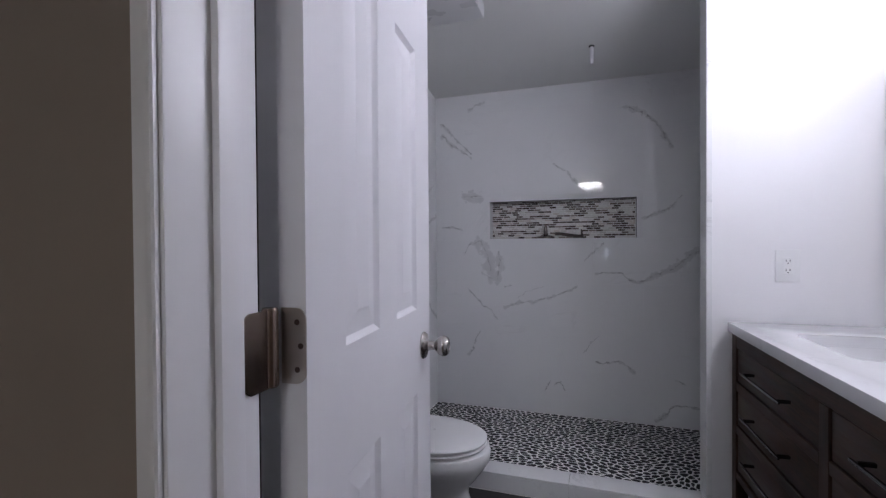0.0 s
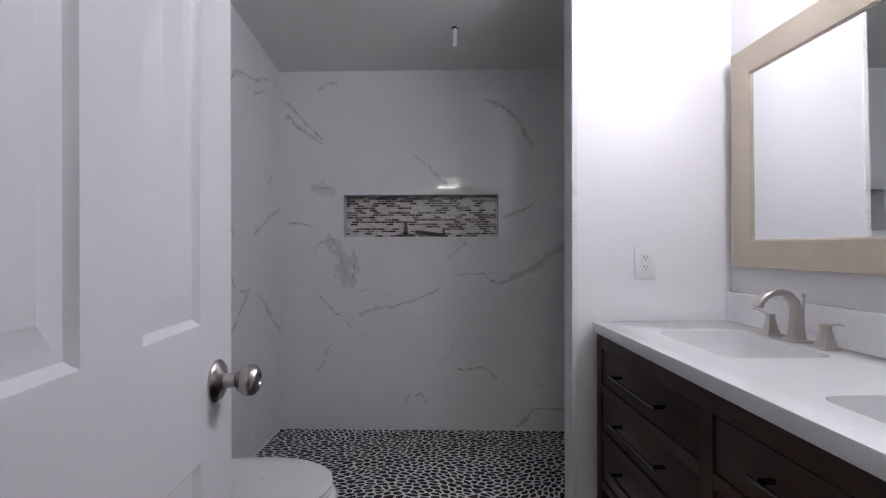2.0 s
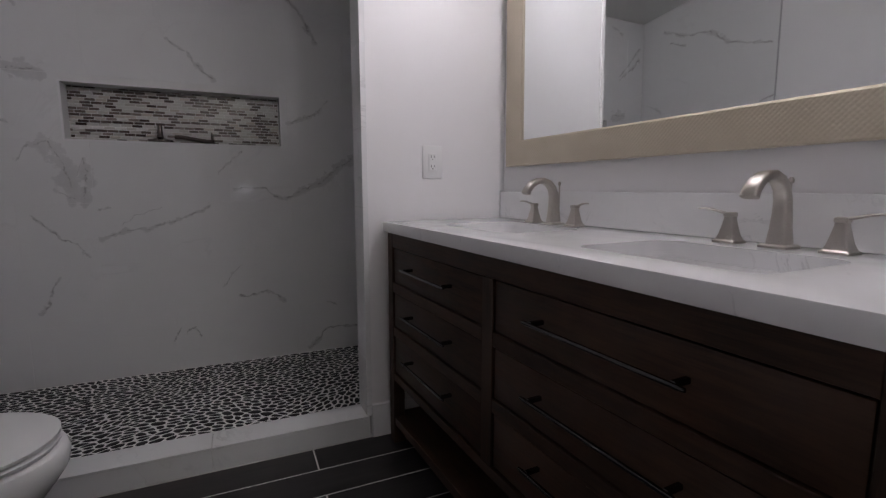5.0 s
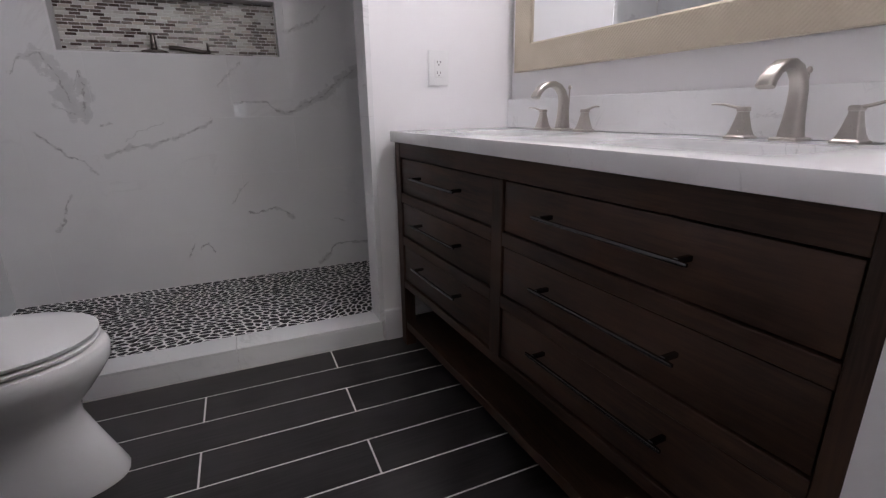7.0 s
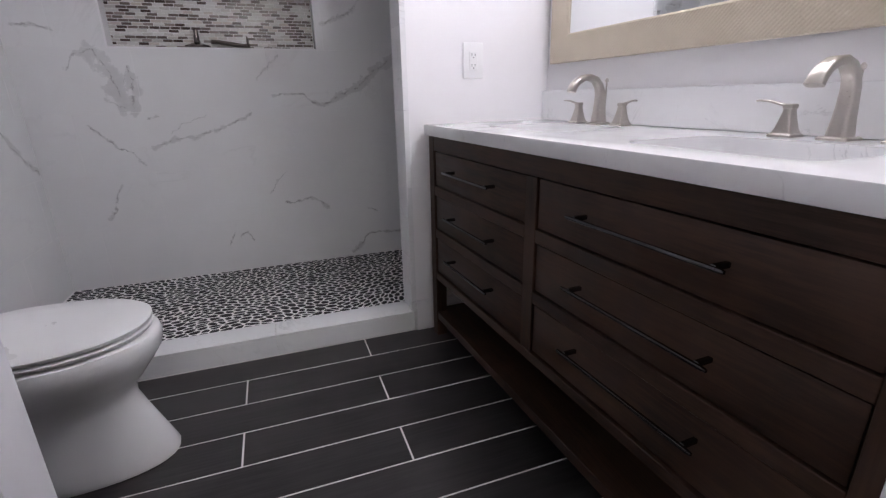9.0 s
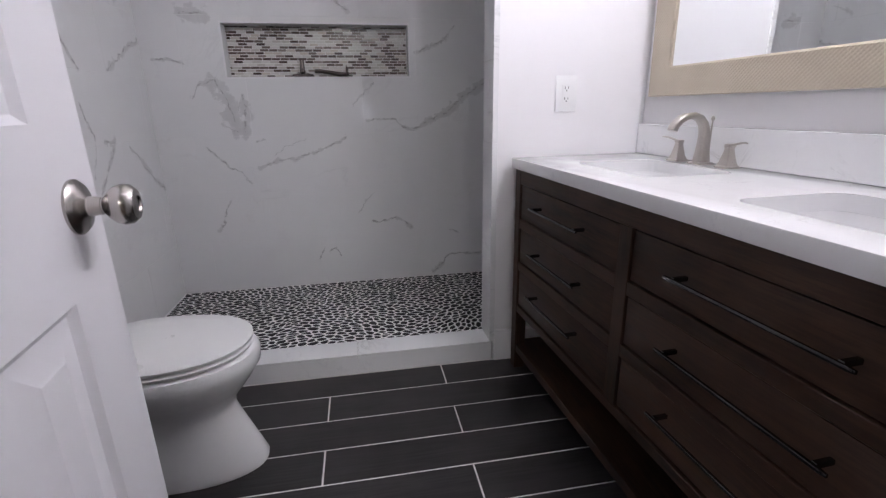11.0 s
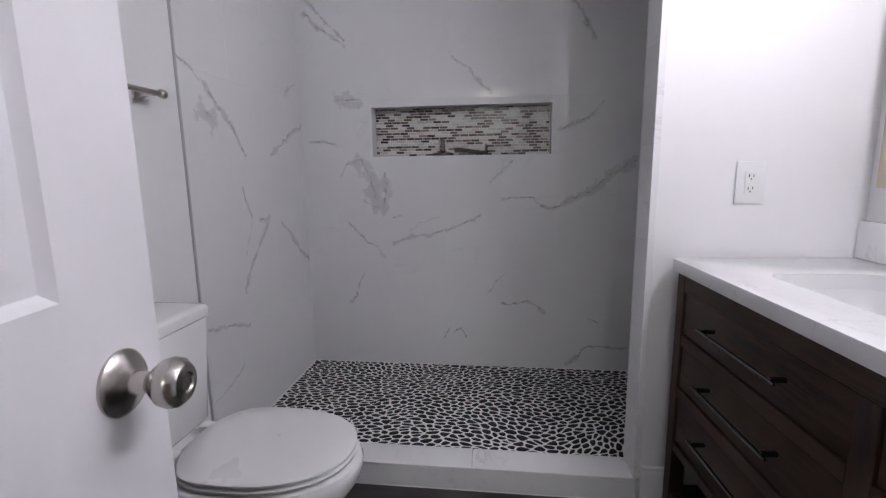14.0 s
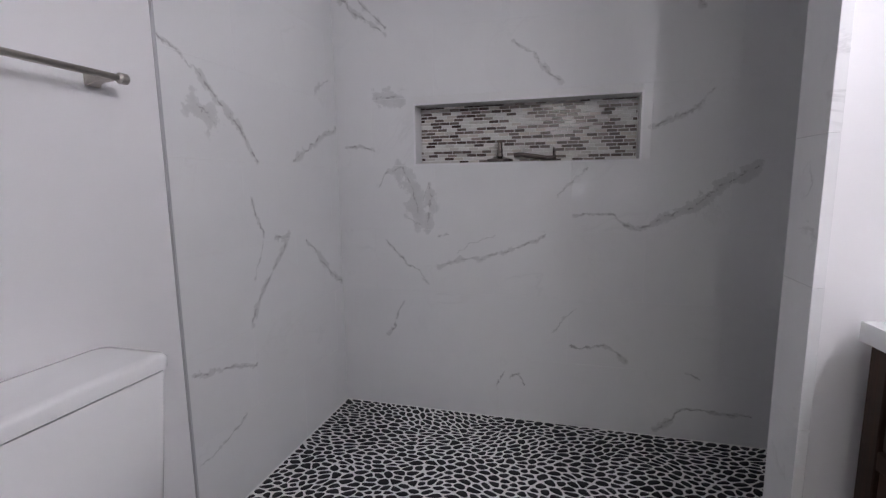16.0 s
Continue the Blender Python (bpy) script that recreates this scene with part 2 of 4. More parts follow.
VEINS_B2 = [
    (0.66, 1.04, 0.88, 1.20, 0.034, 0.9), (0.49, 1.35, 0.61, 1.41, 0.020, 0.7), (0.61, 1.41, 0.71, 1.50, 0.014, 0.4),
    (0.20, 0.42, 0.34, 0.43, 0.010, 0.6), (0.34, 0.43, 0.43, 0.36, 0.014, 0.7), (0.57, 0.07, 0.67, 0.17, 0.018, 0.7),
    (0.67, 0.17, 0.93, 0.17, 0.012, 0.7), (-0.13, 0.20, -0.10, 0.27, 0.010, 0.6), (0.00, 0.21, -0.03, 0.27, 0.010, 0.6), (-0.07, 0.24, -0.03, 0.27, 0.014, 0.7), (0.13, 1.08, 0.24, 1.20, 0.010, 0.5),
    (0.38, 2.08, 0.50, 2.03, 0.026, 0.8), (0.50, 2.03, 0.66, 1.80, 0.018, 0.9), (-0.87, 2.06, -0.64, 1.84, 0.016, 0.6),
    (-0.66, 2.15, -0.54, 2.21, 0.022, 0.5), (0.11, 0.48, 0.23, 0.60, 0.009, 0.4), (0.67, 0.34, 0.73, 0.33, 0.014, 0.5),
]
VEINS_L = [
    (2.61, 1.48, 2.68, 1.41, 0.020, 0.8), (2.68, 1.41, 2.76, 1.36, 0.022, 0.9), (2.76, 1.36, 2.85, 1.23, 0.016, 0.9), (2.58, 1.40, 2.66, 1.34, 0.060, 0.7),
    (2.46, 1.57, 2.54, 1.52, 0.012, 0.8), (2.54, 1.52, 2.61, 1.48, 0.008, 0.5), (3.09, 1.24, 3.28, 1.33, 0.026, 0.55), (3.28, 1.33, 3.46, 1.42, 0.018, 0.6),
    (2.82, 1.10, 2.86, 0.96, 0.012, 0.6), (2.93, 0.945, 3.02, 0.94, 0.016, 1.0), (3.00, 0.92, 2.88, 0.80, 0.018, 0.6),
    (2.88, 0.80, 2.77, 0.64, 0.016, 0.75), (3.15, 0.91, 3.46, 0.66, 0.024, 0.65), (2.49, 0.57, 2.63, 0.54, 0.014, 0.7),
    (2.63, 0.54, 2.78, 0.50, 0.014, 0.7), (2.71, 0.34, 2.49, 0.27, 0.010, 0.5), (3.28, 1.55, 3.41, 1.62, 0.030, 0.4),
    (3.27, 2.16, 3.12, 2.09, 0.018, 0.7), (3.12, 2.09, 2.92, 2.06, 0.012, 0.5), (2.92, 2.06, 2.77, 1.96, 0.024, 0.8),
    (2.77, 1.96, 2.50, 1.88, 0.016, 0.7), (3.21, 2.06, 3.10, 2.00, 0.018, 0.6), (2.86, 0.96, 2.80, 0.80, 0.010, 0.4),
]
M_TILE_B = marble("marble_tile_back", "X", VEINS_B + VEINS_B2, faint=0.12)
M_TILE_L = marble("marble_tile_left", "Y", VEINS_L, faint=0.12)
M_TILE = marble("marble_tile", faint=0.8)
M_LAMP = glow("lit_glass", COOL, BULB)
M_WINDOW = glow("daylight_pane", (0.78, 0.86, 1.0), 3.5)


def island(name, stops, rough):
    m, nt, b = mat(name)
    g = nt.nodes.new("ShaderNodeNewGeometry")
    c = ramp(nt, g.outputs["Random Per Island"], stops)
    n = noisen(nt, g.outputs["Position"], 90, 3)
    c = mix(nt, mathn(nt, "MULTIPLY", n, 0.35), c, (0.02, 0.02, 0.022))
    nt.links.new(c, b.inputs["Base Color"])
    b.inputs["Roughness"].default_value = rough
    return m


def by_object(name, stops, rough):
    m, nt, b = mat(name)
    g = nt.nodes.new("ShaderNodeObjectInfo")
    r = ramp(nt, g.outputs["Random"], stops)
    r.node.color_ramp.interpolation = "CONSTANT"
    n = noisen(nt, position(nt), 90, 3)
    nt.links.new(mix(nt, mathn(nt, "MULTIPLY", n, 0.12), r, (0.10, 0.08, 0.07)), b.inputs["Base Color"])
    b.inputs["Roughness"].default_value = rough
    return m


PEBBLE_STOPS = [(0.0, (0.006, 0.006, 0.008)), (0.6, (0.010, 0.010, 0.013)), (1.0, (0.024, 0.024, 0.028))]
M_PEBBLE = island("black_pebbles", PEBBLE_STOPS, 0.5)
m_, nt_, b_ = mat("black_pebble")
nt_.links.new(ramp(nt_, nt_.nodes.new("ShaderNodeObjectInfo").outputs["Random"], PEBBLE_STOPS), b_.inputs["Base Color"])
b_.inputs["Roughness"].default_value = 0.5
b_.inputs["Specular IOR Level"].default_value = 0.3
M_PEBBLE1 = m_
M_PEBBLE.node_tree.nodes["Principled BSDF"].inputs["Specular IOR Level"].default_value = 0.3
MOSAIC_STOPS = [(0.0, (0.80, 0.78, 0.76)), (0.26, (0.66, 0.63, 0.60)), (0.38, (0.20, 0.165, 0.15)), (0.54, (0.70, 0.64, 0.59)),
                (0.65, (0.085, 0.062, 0.055)), (0.80, (0.34, 0.29, 0.27)), (0.90, (0.14, 0.11, 0.10))]
M_MOSAIC = by_object("glass_stone_mosaic", MOSAIC_STOPS, 0.2)
m_, nt_, b_ = mat("mirror_glass")
b_.inputs["Metallic"].default_value, b_.inputs["Roughness"].default_value = 1, 0.015
b_.inputs["Base Color"].default_value = (0.86, 0.88, 0.88, 1)
M_MIRROR = m_


# ---- mesh helpers ----
def add_box(bm, x0, x1, y0, y1, z0, z1):
    v = [bm.verts.new((x, y, z)) for z in (z0, z1) for y in (y0, y1) for x in (x0, x1)]
    for f in ((0, 2, 3, 1), (4, 5, 7, 6), (0, 1, 5, 4), (2, 6, 7, 3), (0, 4, 6, 2), (1, 3, 7, 5)):
        bm.faces.new([v[i] for i in f])
    return v


def box(x0, x1, y0, y1, z0, z1, r=0.0, segs=2):
    bm = bmesh.new()
    add_box(bm, x0, x1, y0, y1, z0, z1)
    if r:
        bmesh.ops.bevel(bm, geom=bm.edges[:], offset=r, segments=segs, affect="EDGES", profile=0.5)
    return bm


def lathe(profile, segs=32, axis="Z", at=(0, 0, 0)):
    """A turned body from (radius, height) pairs."""
    bm = bmesh.new()
    rings = []
    for r, h in profile:
        ring = []
        for i in range(segs):
            a = 2 * math.pi * i / segs
            ring.append(bm.verts.new((max(r, 1e-4) * math.cos(a), max(r, 1e-4) * math.sin(a), h)))
        rings.append(ring)
    for a, b in zip(rings, rings[1:]):
        for i in range(segs):
            bm.faces.new((a[i], a[(i + 1) % segs], b[(i + 1) % segs], b[i]))
    bm.faces.new(rings[0][::-1])
    bm.faces.new(rings[-1])
    rot = {"Z": Matrix(), "X": Matrix.Rotation(radians(90), 4, "Y"), "Y": Matrix.Rotation(radians(-90), 4, "X")}[axis]
    bmesh.ops.transform(bm, matrix=Matrix.Translation(at) @ rot, verts=bm.verts)
    return bm


def loft(rings):
    """Skin a row of closed rings (lists of points, all of one length) and cap both ends."""
    bm = bmesh.new()
    rr = [[bm.verts.new(p) for p in ring] for ring in rings]
    n = len(rr[0])
    for a, b in zip(rr, rr[1:]):
        for i in range(n):
            bm.faces.new((a[i], a[(i + 1) % n], b[(i + 1) % n], b[i]))
    bm.faces.new(rr[0][::-1])
    bm.faces.new(rr[-1])
    bmesh.ops.recalc_face_normals(bm, faces=bm.faces)
    return bm


def sweep(points, sizes, shape="round", segs=12):
    """A bar along points; sizes are (half width across, half height) at each."""
    rings = []
    pts = [Vector(p) for p in points]
    for i, p in enumerate(pts):
        t = (pts[min(i + 1, len(pts) - 1)] - pts[max(i - 1, 0)]).normalized()
        side = t.cross(Vector((0, 0, 1)))
        side = side.normalized() if side.length > 0.05 else Vector((0, 1, 0))
        if abs(t.y) < 0.2:
            side = Vector((0, 1, 0))
        up = side.cross(t).normalized()
        w, h = sizes[i] if isinstance(sizes, list) else sizes
        ring = []
        for k in range(segs):
            a = 2 * math.pi * (k + 0.5) / segs
            c, s = math.cos(a), math.sin(a)
            if shape != "round":
                e = 0.45
                c, s = math.copysign(abs(c) ** e, c), math.copysign(abs(s) ** e, s)
            ring.append(p + side * (w * c) + up * (h * s))
        rings.append(ring)
    return loft(rings)


def part(name, bm, material, parent=None, label="", smooth=True, angle=35):
    me = bpy.data.meshes.new(name)
    bmesh.ops.recalc_face_normals(bm, faces=bm.faces)
    bm.to_mesh(me)
    bm.free()
    if smooth:
        me.shade_smooth()
        me.set_sharp_from_angle(angle=radians(angle))
    me.materials.append(material)
    ob = new(name, me)
    if parent is not None:
        ob.parent = parent
    if label:
        tagged(ob, label)
    return ob


def root(name, at=(0, 0, 0), label="", category="", group="", kind=""):
    e = new(name)
    e.empty_display_size = 0.05
    e.location = at
    bpy.context.view_layer.update()
    return tagged(e, label, category, group, kind)


def put_parts(e):
    """Keep the parts where they were drawn, in world places, under an Empty that stands at its base."""
    inv = Matrix.Translation(e.location).inverted()
    for c in e.children:
        c.matrix_parent_inverse = inv


def setting(name, bm, material, label, category="", smooth=False):
    return tagged(part(name, bm, material, None, "", smooth), label, category, kind="structure")


def merge(*bms):
    out = bms[0]
    for b in bms[1:]:
        me = bpy.data.meshes.new("tmp")
        b.to_mesh(me)
        out.from_mesh(me)
        b.free()
        bpy.data.meshes.remove(me)
    return out


# ---- shell ----
T = 0.12
TOP = 2.60
floor = setting("floor", box(LEFT - T, RIGHT + T + 0.1, HALL, STUB + 0.03, -0.15, -0.0012), M_FGROUT, "dark wood-look plank tile floor with pale grout", "floor")
hall_floor = setting("floor_hall", box(HX0 - T, HX1 + T, HY0 - T, HALL, -0.15, -0.002), M_HALLF, "oak floor of the hall outside the door", "floor")
pan = setting("floor_shower", box(LEFT - T, RIGHT + T + 0.1, STUB + 0.03, BACK + 0.35, -0.15, PAN), M_GROUT, "pebble shower floor with pale grout", "floor")
bm = bmesh.new()
prof = [(HALL, 2.44), (2.31, 2.44), (BACK + 0.01, 2.2655), (BACK + 0.20, 2.2655), (BACK + 0.20, TOP), (HALL, TOP)]
for xa in (LEFT - T, RIGHT + T + 0.1):
    bm.faces.new([bm.verts.new((xa, y, z)) for y, z in prof])
bm.verts.ensure_lookup_table()
for k in range(len(prof)):
    k2 = (k + 1) % len(prof)
    bm.faces.new([bm.verts[i] for i in (k, k2, len(prof) + k2, len(prof) + k)])
ceiling = setting("ceiling", bm, M_CEIL, "plain white ceiling, falling towards the back of the shower", "ceiling")
ceiling_hall = setting("ceiling_hall", box(HX0 - T, HX1 + T, HY0 - T, HALL, CEIL_H, TOP + 0.1), M_CEIL, "plain white ceiling of the hall", "ceiling")
CL0, CL1 = 0.98, 1.74      # opening added behind the door for a near-black recess
bm = box(LEFT - T, LEFT, HALL, CL0, 0, CEIL)
add_box(bm, LEFT - T, LEFT, CL1, BACK + 0.35, 0, CEIL)
add_box(bm, LEFT - T, LEFT, CL0, CL1, 2.36, CEIL)
# added recess; its near-black colour supplies the darkness behind the door
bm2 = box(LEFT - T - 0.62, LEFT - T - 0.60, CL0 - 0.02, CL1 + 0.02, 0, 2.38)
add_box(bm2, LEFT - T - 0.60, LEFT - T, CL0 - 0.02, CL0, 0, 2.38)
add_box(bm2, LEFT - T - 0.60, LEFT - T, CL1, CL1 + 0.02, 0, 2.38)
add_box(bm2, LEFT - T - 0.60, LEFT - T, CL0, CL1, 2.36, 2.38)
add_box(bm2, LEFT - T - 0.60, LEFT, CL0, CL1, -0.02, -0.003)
setting("wall_closet", bm2, M_GAP_DARK, "near-black recess added to darken the gap behind the door", "wall")
wall_west = setting("wall_west", bm, M_WALL, "smooth white painted wall behind the toilet", "wall")
wall_east = setting("wall_east", box(RIGHT, RIGHT + T, HALL + 0.03, STUB + 0.05, 0, CEIL), M_WALL, "smooth white painted wall behind the vanity", "wall")
stub = setting("wall_partition", box(STUB_X + 0.008, RIGHT + 0.02, STUB, STUB_BACK, 0, CEIL, 0), M_WALL, "white painted partition between vanity and shower", "wall")
tile_bed = setting("wall_shower_west", box(LEFT + 0.0005, TILE_L - 0.0007, STUB + 0.0105, BACK + 0.005, PAN, 2.45), M_TGROUT, "marble-look tiled shower side wall", "wall")
shower_east = setting("wall_shower_east", box(RIGHT + 0.0005, RIGHT + T, STUB + 0.051, BACK + 0.35, 0, CEIL), M_TGROUT, "tiled shower end wall", "wall")
setting("wall_return", box(0.705, RIGHT + T, FRONT + 0.0005, 0.882, 0, CEIL), M_WALL, "white painted wall return beside the vanity", "wall")
# door wall: left, right, over the door
bm = box(LEFT, DOOR_L - 0.02, HALL, FRONT, 0, CEIL)
add_box(bm, DOOR_R + 0.02, RIGHT, HALL, FRONT, 0, CEIL)
add_box(bm, DOOR_L - 0.02, DOOR_R + 0.02, HALL, FRONT, DOOR_H + 0.02, CEIL)
wall_south = setting("wall_south", bm, M_WALL, "white painted wall with the bathroom doorway", "wall")
bm = box(HX0, DOOR_L - 0.02, HALL - 0.012, HALL - 0.001, 0, CEIL_H)
add_box(bm, DOOR_R + 0.02, HX1, HALL - 0.012, HALL - 0.001, 0, CEIL_H)
add_box(bm, DOOR_L - 0.02, DOOR_R + 0.02, HALL - 0.012, HALL - 0.001, DOOR_H + 0.02, CEIL_H)
wall_hall = setting("wall_hall", bm, M_HALL, "taupe painted hall wall round the doorway", "wall")
setting("wall_hall_west", box(HX0 - T, HX0, HY0, HALL, 0, CEIL_H), M_HALL, "taupe painted hall wall", "wall")
setting("wall_hall_east", box(HX1, HX1 + T, HY0, HALL, 0, CEIL_H), M_HALL, "taupe painted hall wall", "wall")
# hall end wall with a window
WX0, WX1, WZ0, WZ1 = 0.20, 0.46, 0.86, 1.14
bm = box(HX0, WX0, HY0 - T, HY0, 0, CEIL_H)
add_box(bm, WX1, HX1, HY0 - T, HY0, 0, CEIL_H)
add_box(bm, WX0, WX1, HY0 - T, HY0, 0, WZ0)
add_box(bm, WX0, WX1, HY0 - T, HY0, WZ1, CEIL_H)
setting("wall_hall_end", bm, M_HALL, "taupe painted end wall with a small window", "wall")

# back wall with a niche through it
nx0, nx1, nz0, nz1 = NICHE
bm = box(LEFT - T, nx0, BACK + 0.0007, BACK + T, 0, CEIL)
add_box(bm, nx1, RIGHT + T, BACK + 0.0007, BACK + T, 0, CEIL)
add_box(bm, nx0, nx1, BACK + 0.0007, BACK + T, 0, nz0)
add_box(bm, nx0, nx1, BACK + 0.0007, BACK + T, nz1, CEIL)
add_box(bm, nx0 - 0.05, nx1 + 0.05, BACK + T, BACK + 0.2, nz0 - 0.05, nz1 + 0.05)
wall_north = setting("wall_north", bm, M_TGROUT, "marble-look tiled shower back wall with a niche", "wall")

# door jamb, stop and casings
bm = box(DOOR_L - 0.018, DOOR_L, HALL - 0.012, FRONT - 0.003, 0, DOOR_H, 0.002)
m2 = box(DOOR_R, DOOR_R + 0.018, HALL - 0.012, FRONT, 0, DOOR_H, 0.002)
m3 = box(DOOR_L - 0.018, DOOR_R + 0.018, HALL - 0.012, FRONT, DOOR_H, DOOR_H + 0.018, 0.002)
s1 = box(DOOR_L, DOOR_L + 0.011, 0.644, 0.678, 0, DOOR_H, 0.003)
s2 = box(DOOR_R - 0.011, DOOR_R, 0.644, 0.678, 0, DOOR_H, 0.003)
s3 = box(DOOR_L, DOOR_R, 0.644, 0.678, DOOR_H - 0.011, DOOR_H, 0.003)
setting("door_frame", merge(bm, m2, m3, s1, s2, s3), M_TRIM, "white painted door jamb with stops", "door frame", True)


def casing(name, y, sign, label, r, k):
    """A moulded casing round the doorway on the wall face y; sign is the way it stands out."""
    prof = [(0.0, 0.0), (0.0, 0.010), (0.006, 0.014), (0.014, 0.011), (0.030, 0.012), (0.046, 0.017), (0.056, 0.017), (0.058, 0.0)]
    bm = bmesh.new()
    corners = [(DOOR_L - r, 0, -1, 0), (DOOR_L - r, DOOR_H + r, -1, 1), (DOOR_R + r, DOOR_H + r, 1, 1), (DOOR_R + r, 0, 1, 0)]
    rings = []
    for cx, cz, sx, sz in corners:
        rings.append([bm.verts.new((cx + sx * w * k, y + sign * d * 0.5, cz + sz * w * k)) for w, d in prof])
    for a, b in zip(rings, rings[1:]):
        for i in range(len(prof) - 1):
            bm.faces.new((a[i], a[i + 1], b[i + 1], b[i]))
    for rr in (rings[0], rings[-1]):
        bm.faces.new(rr)
    return setting(name, bm, M_TRIM, label, "door casing", True)


casing("trim_hall", HALL - 0.013, -1, "white moulded door casing on the hall side", 0.005, 0.40)
casing("trim_bath", FRONT + 0.001, 1, "white moulded door casing inside the bathroom", 0.013, 0.9)


def baseboard(name, x0, y0, x1, y1, nx, ny, label):
    prof = [(0.0, 0.0), (0.013, 0.0), (0.013, 0.100), (0.010, 0.108), (0.010, 0.116), (0.006, 0.122), (0.006, 0.132), (0.0, 0.138)]
    bm = bmesh.new()
    a = [bm.verts.new((x0 + nx * d, y0 + ny * d, z)) for d, z in prof]
    b = [bm.verts.new((x1 + nx * d, y1 + ny * d, z)) for d, z in prof]
    for i in range(len(prof) - 1):
        bm.faces.new((a[i], a[i + 1], b[i + 1], b[i]))
    bm.faces.new(a)
    bm.faces.new(b)
    return setting(name, bm, M_TRIM, label, "baseboard", True)


baseboard("baseboard", STUB_X + 0.010, STUB, RIGHT, STUB, 0, -1, "white stepped baseboard on the partition")
baseboard("baseboard", LEFT, CL1 + 0.002, LEFT, STUB - 0.01, 1, 0, "white stepped baseboard behind the toilet")
baseboard("baseboard", LEFT + 0.014, FRONT, DOOR_L - 0.066, FRONT, 0, 1, "white stepped baseboard behind the open door")
baseboard_east = baseboard("baseboard", RIGHT, 0.9, RIGHT, STUB - 0.03, -1, 0, "white stepped baseboard behind the vanity")

# shower kerb in marble pieces: face, top, jamb lining of the partition
kerb = setting("kerb", box(LEFT, STUB_X, STUB + 0.006, STUB_BACK - 0.004, -0.004, KERB_H - 0.010), M_GROUT, "low marble-look shower kerb", "kerb")
j0 = [LEFT + 0.002, -0.52, 0.085, STUB_X - 0.002]
for i in range(3):
    p = part("tile", box(j0[i] + 0.001, j0[i + 1] - 0.001, STUB - 0.003, STUB + 0.006, 0.002, KERB_H - 0.010, 0.001, 1), M_MARBLE)
    p.parent = kerb
    p = part("tile", box(j0[i] + 0.001, j0[i + 1] - 0.001, STUB - 0.004, STUB_BACK, KERB_H - 0.0095, KERB_H, 0.0015, 1), M_MARBLE)
    p.parent = kerb
z = KERB_H + 0.001
k = 0
while z < 2.40:
    z2 = min(z + (0.30 if k else 0.24), 2.41)
    p = part("tile", box(STUB_X - 0.012, STUB_X + 0.009, STUB - 0.0045, STUB_BACK + 0.009, z, z2 - 0.0004, 0.0007, 1), M_MARBLE)
    p.parent = stub
    z, k = z2, k + 1
setting("trim_edge", box(LEFT + 0.0005, TILE_L + 0.001, STUB + 0.004, STUB + 0.010, PAN, CEIL), M_STRIP, "thin steel tile edge strip", "trim")

